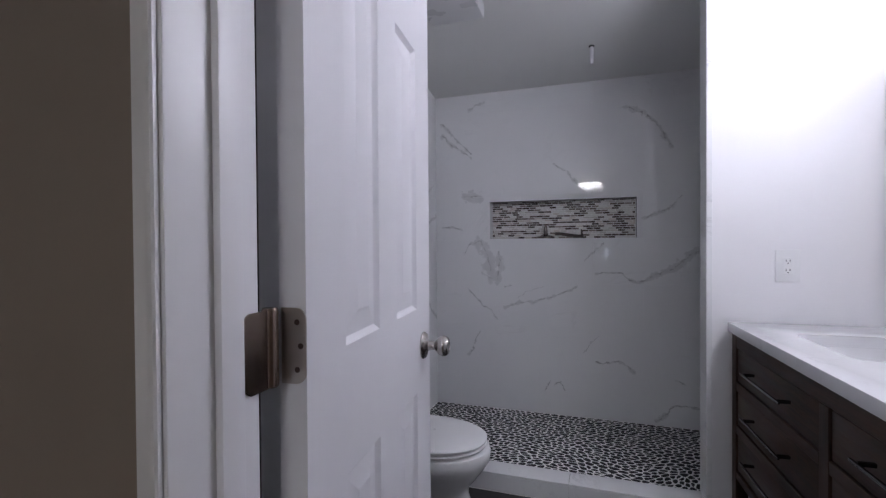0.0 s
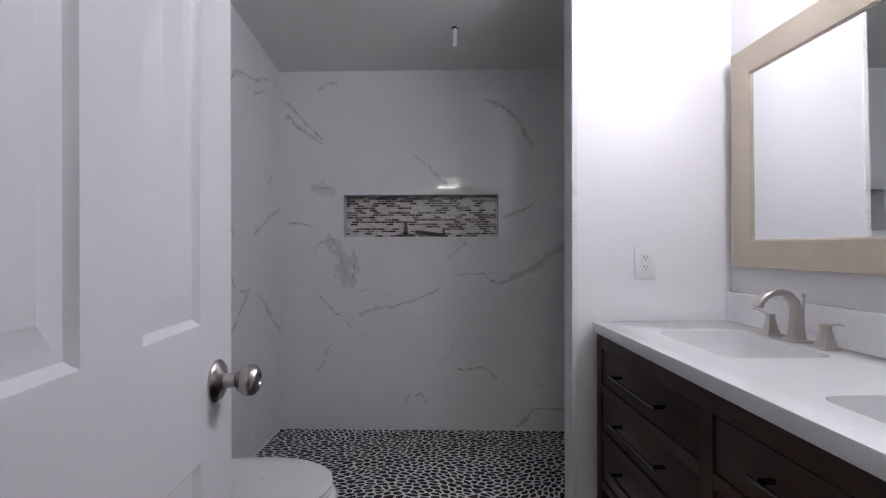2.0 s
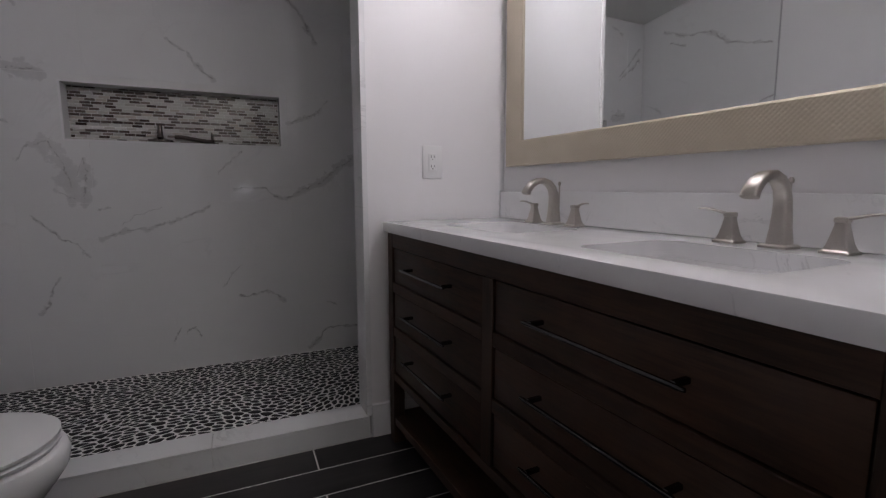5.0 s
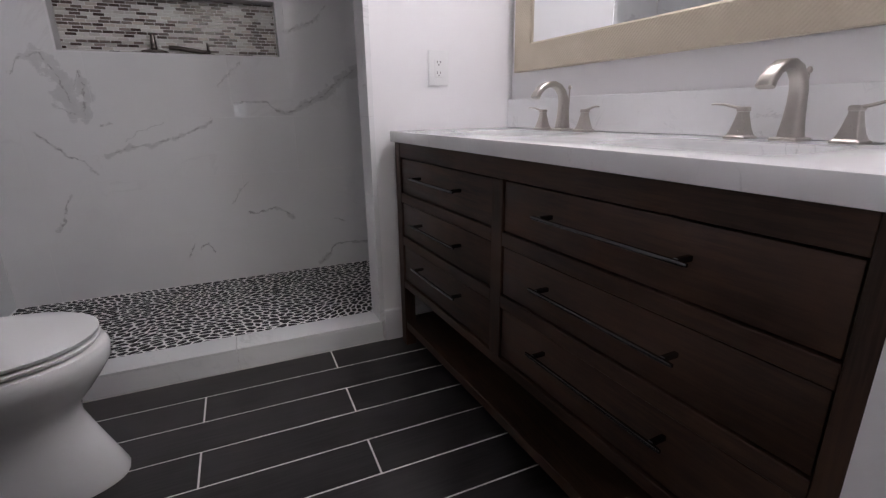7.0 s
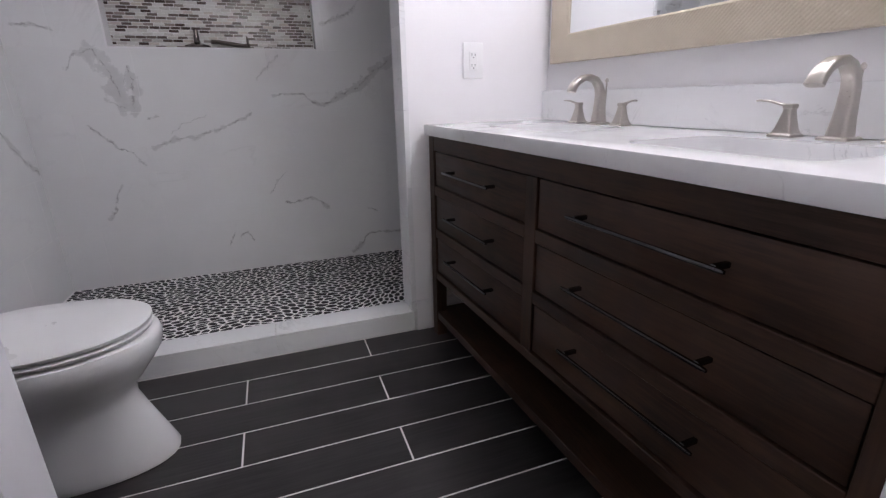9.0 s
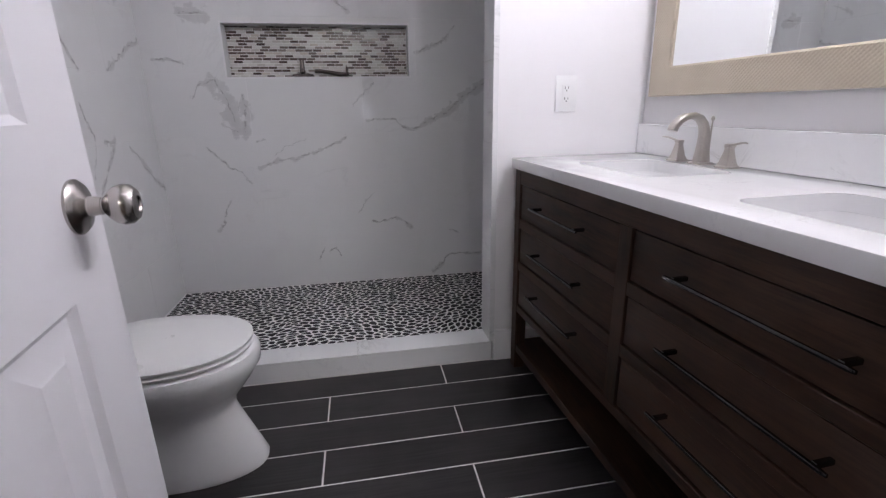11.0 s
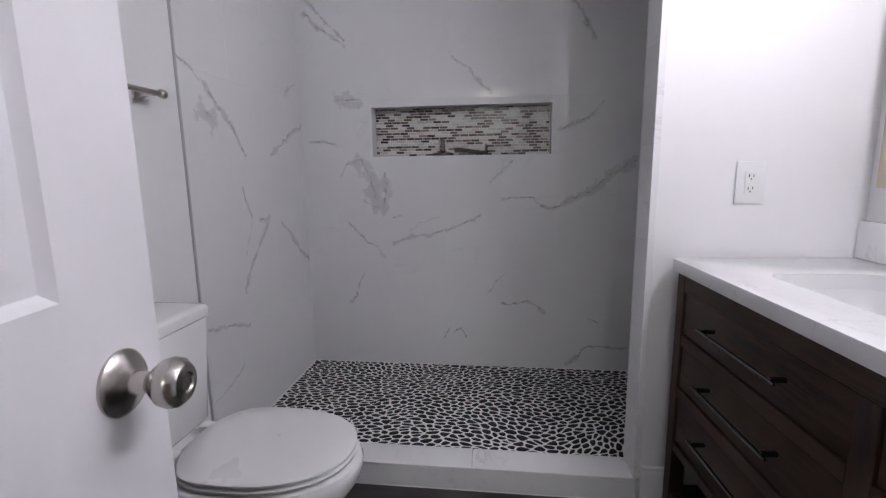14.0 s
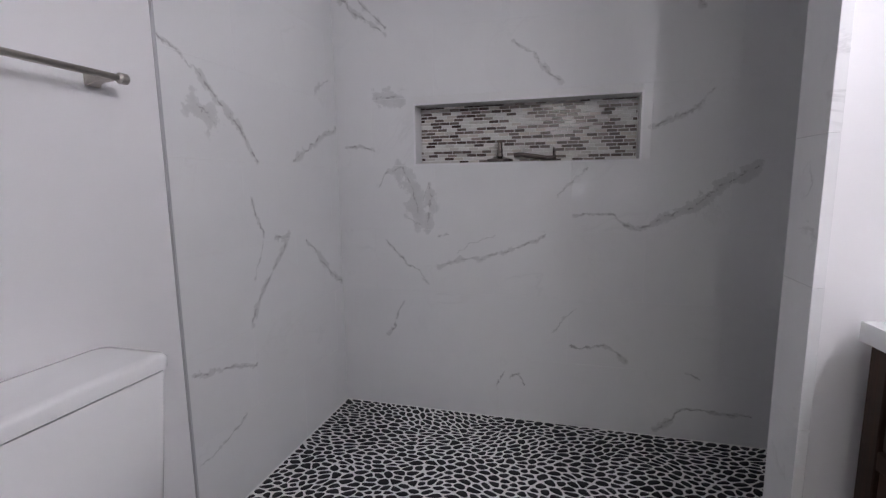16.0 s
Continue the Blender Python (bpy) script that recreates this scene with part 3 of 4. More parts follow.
# ---- things ----
# ceiling: flat over the room, falling towards the back of the shower
def door():
    """A six-panel door, drawn closed along +x from its hinge edge, then turned open."""
    W, H, D = 0.625, 2.02, 0.038
    e = root("door_1", (0, 0, 0), "white six-panel door standing open into the bathroom", "door", kind="structure")
    rec = 0.008
    panels = []
    for x0, x1 in ((0.118, 0.262), (0.362, 0.508)):
        for z0, z1 in ((0.20, 0.857), (1.054, 1.655), (1.765, 1.925)):
            panels.append((x0, x1, z0, z1))
    xs = sorted({0, W, *[p[0] for p in panels], *[p[1] for p in panels]})
    zs = sorted({0.008, H, *[p[2] for p in panels], *[p[3] for p in panels]})
    bm = bmesh.new()
    for face, s in ((0.0, 1), (D, -1)):
        for i in range(len(xs) - 1):
            for j in range(len(zs) - 1):
                x0, x1, z0, z1 = xs[i], xs[i + 1], zs[j], zs[j + 1]
                if any(abs(p[0] - x0) < 1e-6 and abs(p[1] - x1) < 1e-6 and abs(p[2] - z0) < 1e-6 for p in panels):
                    steps = [(0, 0), (0.004, 0.004), (0.010, rec), (0.014, rec), (0.045, 0.0025), (0.048, 0.0015)]
                    rings = []
                    for ins, dep in steps:
                        y = face + s * dep
                        rings.append([bm.verts.new(p) for p in ((x0 + ins, y, z0 + ins), (x1 - ins, y, z0 + ins), (x1 - ins, y, z1 - ins), (x0 + ins, y, z1 - ins))])
                    for a, b in zip(rings, rings[1:]):
                        for k in range(4):
                            bm.faces.new((a[k], a[(k + 1) % 4], b[(k + 1) % 4], b[k]))
                    bm.faces.new(rings[-1])
                else:
                    bm.faces.new([bm.verts.new(p) for p in ((x0, face, z0), (x1, face, z0), (x1, face, z1), (x0, face, z1))])
    z0 = 0.008
    for q in (((0, 0, z0), (0, D, z0), (0, D, H), (0, 0, H)), ((W, 0, z0), (W, D, z0), (W, D, H), (W, 0, H)),
              ((0, 0, H), (W, 0, H), (W, D, H), (0, D, H)), ((0, 0, z0), (W, 0, z0), (W, D, z0), (0, D, z0))):
        bm.faces.new([bm.verts.new(p) for p in q])
    bmesh.ops.remove_doubles(bm, verts=bm.verts, dist=1e-5)
    bmesh.ops.recalc_face_normals(bm, faces=bm.faces)
    part("door_leaf", bm, M_DOOR, e, "white moulded six-panel door leaf", True, 12)
    kx, kz = 0.563, 0.958
    for s in (-1, 1):
        y0 = 0.0 if s < 0 else D
        k = part("doorknob", lathe([(0.0, 0.024), (0.0095, 0.024), (0.0105, 0.030), (0.0165, 0.035), (0.0225, 0.042), (0.0248, 0.050), (0.0235, 0.058), (0.0180, 0.064), (0.0105, 0.0655), (0.009, 0.0635), (0.0, 0.0635)], 40), M_SATIN, e, "satin nickel round doorknob")
        k.matrix_basis = Matrix.Translation((kx, y0, kz)) @ Matrix.Rotation(radians(90 if s < 0 else -90), 4, "X")
        r = part("rose", lathe([(0.0, 0.0), (0.033, 0.0), (0.033, 0.003), (0.028, 0.008), (0.018, 0.011), (0.012, 0.014), (0.0105, 0.028), (0.0, 0.028)], 40), M_SATIN, k, "satin nickel rose")
    part("latch_plate", box(W - 0.001, W + 0.0012, 0.006, 0.029, kz - 0.028, kz + 0.028, 0.0008, 1), M_SATIN, e)
    e.matrix_world = Matrix.Translation((-0.1285, 0.7585, 0)) @ Matrix.Rotation(radians(96.1), 4, "Z")
    return e


def leaf_shape(w, h, r, t):
    """A hinge leaf from the knuckle at x=0 out to w, with two rounded corners."""
    pts = [(0, -h / 2)]
    for cx, cz, a0 in ((w - r, -h / 2 + r, -90), (w - r, h / 2 - r, 0)):
        for k in range(7):
            a = radians(a0 + 15 * k)
            pts.append((cx + r * math.cos(a), cz + r * math.sin(a)))
    pts.append((0, h / 2))
    return loft([[(x, y, z) for x, z in pts] for y in (0, t)])


def hinge(z):
    e = root("hinge", (-0.163, 0.733, z), "worn brass-brown butt hinge with rounded leaves", "hinge", "hinges of the door")
    part("knuckle", lathe([(0.0, -0.048), (0.0085, -0.048), (0.0102, -0.046), (0.0102, 0.047), (0.0085, 0.050), (0.0, 0.050)], 20), M_HINGE, e)
    a = part("leaf", leaf_shape(0.041, 0.096, 0.014, 0.0022), M_HINGE, e, "hinge leaf on the jamb")
    a.matrix_basis = Matrix.Translation((0.0016, -0.008, 0)) @ Matrix.Rotation(radians(-90), 4, "Z")
    b = part("leaf", leaf_shape(0.034, 0.096, 0.014, 0.0022), M_HINGE2, e, "hinge leaf on the door edge")
    b.matrix_basis = Matrix.Translation((0.003, 0.0175, 0)) @ Matrix.Rotation(radians(6), 4, "Z")
    for c, m in ((a, 1), (b, 1)):
        for sx, sz in ((0.022, 0.030), (0.027, 0.0), (0.022, -0.030)):
            s = part("screw", lathe([(0.0, 0.0), (0.0038, 0.0), (0.0034, 0.0009), (0.0, 0.0009)], 12, "Y", (sx, -0.0006, sz)), M_DARKM, c)
    return e


def rounded_ring(xc, yc, hx, hy, r, z, n=6):
    pts = []
    for sx, sy, a0 in ((1, 1, 0), (-1, 1, 90), (-1, -1, 180), (1, -1, 270)):
        for k in range(n + 1):
            a = radians(a0 + 90 * k / n)
            pts.append((xc + sx * (hx - r) + r * math.cos(a), yc + sy * (hy - r) + r * math.sin(a), z))
    return pts


def egg(x0, x1, hw, z, cy, n=40, pw=2.3):
    """Outline of a bowl: squarish behind (x0), pointed-round in front (x1)."""
    xc = x0 + (x1 - x0) * 0.42
    out = []
    for k in range(n):
        a = 2 * math.pi * k / n
        c, s = math.cos(a), math.sin(a)
        ax = (x1 - xc) if c > 0 else (xc - x0)
        p = 2.0 / (pw if c > 0 else 3.4)
        out.append((xc + ax * math.copysign(abs(c) ** p, c), cy + hw * math.copysign(abs(s) ** (2 / 2.15), s), z))
    return out


def toilet(cy=2.03):
    e = root("toilet", (-0.45, cy, 0), "white two-piece toilet with closed elongated lid", "toilet")
    rows = [(-0.66, -0.205, 0.118, 0.0), (-0.66, -0.203, 0.120, 0.012), (-0.66, -0.222, 0.112, 0.06), (-0.665, -0.255, 0.104, 0.14),
            (-0.67, -0.278, 0.102, 0.20), (-0.68, -0.275, 0.112, 0.235), (-0.69, -0.245, 0.140, 0.27), (-0.70, -0.215, 0.166, 0.31),
            (-0.705, -0.192, 0.184, 0.345), (-0.705, -0.187, 0.189, 0.378), (-0.705, -0.193, 0.185, 0.393), (-0.70, -0.205, 0.172, 0.397)]
    part("bowl", loft([egg(a, b, w, z, cy) for a, b, w, z in rows]), M_CERAMIC, e, "white ceramic bowl and pedestal", True, 50)
    rows = [(-0.66, -0.222, 0.168, 0.3885), (-0.665, -0.206, 0.180, 0.391), (-0.665, -0.203, 0.183, 0.399), (-0.66, -0.210, 0.177, 0.4035)]
    part("seat", loft([egg(a, b, w, z + 0.012, cy) for a, b, w, z in rows]), M_PLASTIC, e, "white seat ring", True, 50)
    rows = [(-0.66, -0.214, 0.174, 0.4065), (-0.663, -0.204, 0.182, 0.409), (-0.663, -0.203, 0.183, 0.417), (-0.658, -0.212, 0.176, 0.4225), (-0.60, -0.30, 0.12, 0.426)]
    part("lid", loft([egg(a, b, w, z + 0.012, cy) for a, b, w, z in rows]), M_PLASTIC, e, "white closed lid", True, 50)
    for s in (-1, 1):
        part("lid_hinge", box(-0.695, -0.655, cy + s * 0.075 - 0.018, cy + s * 0.075 + 0.018, 0.391, 0.428, 0.006), M_PLASTIC, e)
    part("tank_deck", box(-0.905, -0.66, cy - 0.115, cy + 0.115, 0.30, 0.392, 0.02, 3), M_CERAMIC, e)
    tk = [rounded_ring(-0.815, cy, hx, hy, 0.028, z) for hx, hy, z in ((0.078, 0.155, 0.394), (0.088, 0.170, 0.405), (0.092, 0.185, 0.55), (0.098, 0.197, 0.718), (0.096, 0.195, 0.722))]
    part("tank", loft(tk), M_CERAMIC, e, "white ceramic tank", True, 50)
    tl = [rounded_ring(-0.817, cy, hx, hy, 0.03, z) for hx, hy, z in ((0.098, 0.197, 0.7255), (0.105, 0.205, 0.728), (0.106, 0.206, 0.752), (0.100, 0.200, 0.760), (0.08, 0.18, 0.763))]
    part("tank_lid", loft(tl), M_CERAMIC, e, "white tank lid", True, 50)
    for s in (-1, 1):
        part("bolt_cap", lathe([(0.0, 0.0), (0.014, 0.0), (0.013, 0.010), (0.006, 0.016), (0.0, 0.017)], 16, "Z", (-0.50, cy + s * 0.108, 0.012)), M_PLASTIC, e)
    put_parts(e)
    return e


VX, VY0, VY1 = 0.730, 0.932, 2.438
DRAW_Z = ((0.297, 0.440), (0.480, 0.612), (0.652, 0.782))
HAND_Z = (0.398, 0.560, 0.726)


def handle(y0, y1, z, parent):
    h = part("handle", sweep([(VX - 0.036, y0, z), (VX - 0.036, y0 + 0.01, z), (VX - 0.036, y1 - 0.01, z), (VX - 0.036, y1, z)], [(0.0026, 0.003), (0.0036, 0.004), (0.0036, 0.004), (0.0026, 0.003)], "square", 12), M_PULL, parent, "slim dark chrome bar handle")
    for y in (y0 + 0.022, y1 - 0.022):
        part("post", box(VX - 0.034, VX + 0.002, y - 0.005, y + 0.005, z - 0.005, z + 0.005, 0.0015, 1), M_PULL, h)


def vanity():
    e = root("vanity_cabinet", (1.0, 1.67, 0), "dark walnut-stained double vanity with six drawers and an open bottom shelf", "bathroom vanity")
    X1 = RIGHT - 0.016
    lg = 0.045
    for y in (VY0, VY1 - lg):
        for x in (VX, X1 - lg):
            part("leg", box(x, x + lg, y, y + lg, 0.0, 0.8385, 0.002, 1), M_WOODZ, e)
    part("centre_post", box(VX + 0.001, VX + 0.03, 1.705, 1.755, 0.292, 0.784, 0.0015, 1), M_WOODZ, e)
    part("top_rail", box(VX + 0.0015, VX + 0.03, VY0 + lg, VY1 - lg, 0.7845, 0.8385, 0.0015, 1), M_WOODY, e)
    part("bottom_rail", box(VX + 0.0015, VX + 0.03, VY0 + lg, VY1 - lg, 0.262, 0.292, 0.0015, 1), M_WOODY, e)
    for y0, y1 in ((VY0 + lg, 1.705), (1.755, VY1 - lg)):
        for za, zb in ((0.442, 0.478), (0.614, 0.650)):
            part("rail", box(VX + 0.0015, VX + 0.03, y0, y1, za, zb, 0.0015, 1), M_WOODY, e)
    part("side_panel", box(VX + lg, X1 - lg, VY0 + 0.006, VY0 + 0.024, 0.262, 0.8385), M_WOODZ, e)
    part("side_panel", box(VX + lg, X1 - lg, VY1 - 0.024, VY1 - 0.006, 0.262, 0.8385), M_WOODZ, e)
    part("back_panel", box(X1 - 0.012, X1, VY0 + lg, VY1 - lg, 0.262, 0.8385), M_WOODY, e)
    part("bottom_panel", box(VX + 0.031, X1 - 0.013, VY0 + lg, VY1 - lg, 0.270, 0.285), M_WOODY, e)
    part("shelf", box(VX + 0.004, X1 - 0.004, VY0 + 0.006, VY1 - 0.006, 0.078, 0.112, 0.0015, 1), M_WOODY, e, "open bottom shelf")
    k = 0
    for y0, y1, h0, h1 in ((VY0 + lg, 1.705, 1.166, 1.538), (1.755, VY1 - lg, 1.900, 2.228)):
        for (za, zb), hz in zip(DRAW_Z, HAND_Z):
            d = part("drawer", box(VX + 0.006, VX + 0.026, y0 + 0.0035, y1 - 0.0035, za + 0.0015, zb - 0.0015, 0.003, 2), M_WOODY, e, "dark walnut drawer front")
            handle(h0, h1, hz, d)
    # unseen black block added so the gaps between drawers read as shade
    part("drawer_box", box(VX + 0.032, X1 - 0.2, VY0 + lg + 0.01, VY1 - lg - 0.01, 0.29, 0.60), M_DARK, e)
    put_parts(e)
    return e


SINKS = ((1.345, 0.971, 0.195, 0.145), (2.035, 1.003, 0.195, 0.145))
CT0, CT1 = 0.839, 0.878


def countertop():
    bm = box(0.718, RIGHT - 0.0015, 0.886, STUB - 0.002, CT0, CT1, 0.0025, 2)
    ob = part("countertop", bm, M_QUARTZ, None, "", True)
    for cy, cx, hy, hx in SINKS:
        cut = part("cutter", loft([rounded_ring(cx, cy, hx, hy, 0.045, z) for z in (CT0 - 0.05, CT1 + 0.05)]), M_QUARTZ)
        md = ob.modifiers.new("b", "BOOLEAN")
        md.operation, md.object, md.solver = "DIFFERENCE", cut, "EXACT"
        me = bpy.data.meshes.new_from_object(ob.evaluated_get(bpy.context.evaluated_depsgraph_get()))
        ob.modifiers.remove(md)
        ob.data = me
        bpy.data.objects.remove(cut)
    ob.data.set_sharp_from_angle(angle=radians(35))
    tagged(ob, "white quartz countertop with faint grey veins and two sink cutouts", "countertop")
    bs = part("backsplash", box(RIGHT - 0.021, RIGHT - 0.0012, 0.890, STUB - 0.002, CT1 + 0.0008, 0.992, 0.0015, 1), M_QUARTZ)
    tagged(bs, "low white quartz backsplash behind the faucets", "backsplash")


def sink(cy, cx, hy, hx):
    e = root("sink", (cx, cy, 0.75), "white rectangular undermount sink", "sink", "sinks of the vanity")
    o, i = 0.016, 0.0006
    rows = [(hx - 0.05 + o, hy - 0.05 + o, 0.05, 0.73), (hx - 0.008 + o, hy - 0.008 + o, 0.06, 0.76), (hx + o, hy + o, 0.05, CT0 - 0.0006),
            (hx + i, hy + i, 0.046, CT0 - 0.0006), (hx - 0.004, hy - 0.004, 0.05, 0.795), (hx - 0.025, hy - 0.025, 0.06, 0.763), (hx - 0.07, hy - 0.07, 0.05, 0.752), (0.03, 0.03, 0.02, 0.748)]
    part("basin", loft([rounded_ring(cx, cy, a, b, r, z) for a, b, r, z in rows]), M_CERAMIC, e, "white basin", True, 50)
    part("drain", lathe([(0.0, 0.0), (0.022, 0.0), (0.022, 0.003), (0.018, 0.004), (0.017, 0.002), (0.0, 0.0025)], 24, "Z", (cx, cy, 0.7495)), M_NICKEL, e, "nickel drain")
    put_parts(e)


def faucet(x, y):
    z = CT1
    e = root("faucet", (x, y, z), "brushed nickel widespread faucet with arched spout and two lever handles", "faucet", "faucets of the vanity")
    part("base_plate", loft([rounded_ring(x, y, h, h, 0.004, zz) for h, zz in ((0.029, z + 0.0002), (0.029, z + 0.005), (0.025, z + 0.008))]), M_NICKEL, e)
    pts, sz = [], []
    for px, pz, w, t in ((1.237, 0.006, 0.0215, 0.0215), (1.237, 0.045, 0.0175, 0.0180), (1.237, 0.085, 0.0152, 0.0155), (1.235, 0.118, 0.0145, 0.0138), (1.227, 0.145, 0.0142, 0.0122),
                         (1.210, 0.166, 0.0142, 0.0108), (1.186, 0.176, 0.0142, 0.0102), (1.160, 0.173, 0.0145, 0.0100), (1.138, 0.160, 0.0152, 0.0100), (1.122, 0.141, 0.0162, 0.0100), (1.116, 0.124, 0.0168, 0.0098)):
        pts.append((px - 1.236 + x, y, z + pz * 0.86))
        sz.append((w, t))
    part("spout", sweep(pts, sz, "square", 16), M_NICKEL, e, "arched nickel spout", True, 40)
    part("drain_rod", merge(lathe([(0.0, 0.0), (0.0025, 0.0), (0.0025, 0.075), (0.0, 0.075)], 10, "Z", (x + 0.024, y, z + 0.060)),
                            lathe([(0.0, 0.0), (0.005, 0.002), (0.006, 0.008), (0.003, 0.014), (0.0, 0.015)], 12, "Z", (x + 0.024, y, z + 0.134))), M_NICKEL, e)
    for s in (-1, 1):
        hy = y + s * 0.106
        h = part("faucet_handle", loft([rounded_ring(x, hy, a, a, 0.003, z + b) for a, b in ((0.0255, 0.0002), (0.0255, 0.005), (0.0210, 0.0085), (0.0170, 0.019), (0.0130, 0.038), (0.0102, 0.054), (0.0098, 0.060))]), M_NICKEL, e, "flared square handle base", True, 30)
        part("cap", loft([rounded_ring(x, hy, a, a, 0.003, z + b) for a, b in ((0.0105, 0.0605), (0.0115, 0.063), (0.011, 0.069), (0.008, 0.071))]), M_NICKEL, h)
        part("lever", sweep([(x, hy, z + 0.066), (x - 0.002, hy + s * 0.020, z + 0.070), (x - 0.006, hy + s * 0.042, z + 0.076), (x - 0.010, hy + s * 0.062, z + 0.078), (x - 0.012, hy + s * 0.070, z + 0.077)],
                            [(0.0080, 0.0040), (0.0062, 0.0034), (0.0052, 0.0030), (0.0056, 0.0026), (0.0036, 0.0022)], "round", 12), M_NICKEL, h, "", True, 60)
    put_parts(e)


def mirror():
    y0, y1, z0, z1, w = 0.90, 2.402, 1.092, 1.894, 0.100
    e = root("wall_mirror", (RIGHT - 0.018, (y0 + y1) / 2, z0), "large wall mirror in a hammered champagne frame", "mirror")
    x1 = RIGHT - 0.001
    prof = [(0.0, 0.0), (0.0, 0.020), (0.004, 0.023), (0.095, 0.019), (0.101, 0.014), (0.101, 0.004)]
    corners = [(y0, z0, 1, 1), (y1, z0, -1, 1), (y1, z1, -1, -1), (y0, z1, 1, -1)]
    names = ("frame_rail", "frame_stile", "frame_rail", "frame_stile")
    for k in range(4):
        a, b = corners[k], corners[(k + 1) % 4]
        bm = bmesh.new()
        A = [bm.verts.new((x1 - d, a[0] + a[2] * q, a[1] + a[3] * q)) for q, d in prof]
        B = [bm.verts.new((x1 - d, b[0] + b[2] * q, b[1] + b[3] * q)) for q, d in prof]
        for i in range(len(prof) - 1):
            bm.faces.new((A[i], A[i + 1], B[i + 1], B[i]))
        bm.faces.new((A[-1], A[0], B[0], B[-1]))
        bm.faces.new(A)
        bm.faces.new(B)
        part(names[k], bm, M_FRAME, e, "hammered champagne frame side")
    g = part("mirror_glass", box(x1 - 0.010, x1 - 0.004, y0 + w - 0.004, y1 - w + 0.004, z0 + w - 0.004, z1 - w + 0.004), M_MIRROR, e, "clear mirror glass", False)
    part("backing", box(x1 + 0.0005, x1 + 0.016, y0 + 0.10, y1 - 0.08, z0 + 0.10, z1 - 0.10), M_DARK, e, "dark wooden backing")
    put_parts(e)


def outlet():
    x0, x1, z0, z1 = 0.893, 0.978, 1.042, 1.172
    y = STUB
    cx, cz = (x0 + x1) / 2, (z0 + z1) / 2
    e = root("wall_outlet", (cx, y, z0), "white double wall outlet in a plain cover plate", "wall outlet")
    part("cover_plate", box(x0, x1, y - 0.006, y - 0.0005, z0, z1, 0.003, 2), M_PLASTIC, e)
    b = part("receptacle", box(cx - 0.017, cx + 0.017, y - 0.0085, y - 0.0055, cz - 0.034, cz + 0.034, 0.0012, 1), M_PLASTIC, e)
    for s in (-1, 1):
        zc = cz + s * 0.019
        for dx, hw, h in ((-0.0065, 0.0012, 0.0045), (0.0065, 0.0012, 0.0038)):
            part("slot", box(cx + dx - hw, cx + dx + hw, y - 0.0089, y - 0.0083, zc - h + 0.003, zc + h + 0.003), M_DARK, b, "", False)
        part("slot", lathe([(0.0, 0.0), (0.0024, 0.0), (0.0024, 0.0006), (0.0, 0.0006)], 12, "Y", (cx, y - 0.0089, zc - 0.007)), M_DARK, b)
    part("button", box(cx - 0.009, cx + 0.009, y - 0.0095, y - 0.0083, cz - 0.0035, cz + 0.0035, 0.0004, 1), M_PLASTIC, b)
    for zc in (z0 + 0.014, z1 - 0.014):
        part("screw", lathe([(0.0, 0.0), (0.0028, 0.0), (0.0024, 0.0008), (0.0, 0.0008)], 12, "Y", (cx, y - 0.0068, zc)), M_PLASTIC, e)
    put_parts(e)


def towel_bar():
    z, x = 1.400, LEFT + 0.067
    e = root("towel_bar", (LEFT, 2.0, z), "brushed nickel towel bar on the white wall", "towel bar")
    y0, y1 = 1.76, 2.303
    part("rod", sweep([(x, y0, z), (x, y1, z)], (0.0078, 0.0078), "round", 20), M_NICKEL, e)
    for y in (y0, y1):
        part("end_cap", lathe([(0.0, -0.013), (0.009, -0.013), (0.0130, -0.008), (0.0130, 0.008), (0.009, 0.013), (0.0, 0.013)], 20, "Y", (x, y, z)), M_NICKEL, e)
    for y in (y0 + 0.032, y1 - 0.024):
        k = part("bracket", loft([rounded_ring(0, 0, a, a, 0.002, b) for a, b in ((0.0185, 0.0), (0.0185, 0.006), (0.014, 0.012), (0.0095, 0.030), (0.0085, 0.060))]), M_NICKEL, e)
        k.matrix_basis = Matrix.Translation((LEFT + 0.0005, y, z)) @ Matrix.Rotation(radians(90), 4, "Y")
    put_parts(e)


def hand_shower():
    """The unfitted shower head that lies in the niche."""
    z = NICHE[2] + 0.006
    y = BACK + 0.035
    x = -0.10
    e = root("shower_fitting", (x, y, z), "loose nickel shower head with its arm lying in the tiled niche", "shower fitting")
    part("head", lathe([(0.0, 0.0), (0.058, 0.0), (0.061, 0.004), (0.059, 0.012), (0.030, 0.020), (0.016, 0.026), (0.013, 0.040), (0.0, 0.041)], 32, "Z", (x - 0.03, y + 0.025, z)), M_FITTING, e)
    part("stem", lathe([(0.0, 0.0), (0.012, 0.0), (0.014, 0.010), (0.011, 0.022), (0.010, 0.045), (0.0, 0.047)], 20, "Z", (x - 0.03, y + 0.025, z + 0.041)), M_FITTING, e)
    a = e
    part("arm_tube", sweep([(x + 0.035, y + 0.02, z + 0.030), (x + 0.07, y + 0.018, z + 0.030), (x + 0.12, y + 0.015, z + 0.022), (x + 0.18, y + 0.012, z + 0.013), (x + 0.22, y + 0.01, z + 0.012)], (0.0105, 0.0105), "round", 16), M_FITTING, a)
    part("arm_flange", lathe([(0.0, 0.0), (0.030, 0.0), (0.028, 0.006), (0.013, 0.012), (0.0, 0.012)], 28, "X", (x + 0.205, y + 0.01, z + 0.0305)), M_FITTING, a)
    put_parts(e)


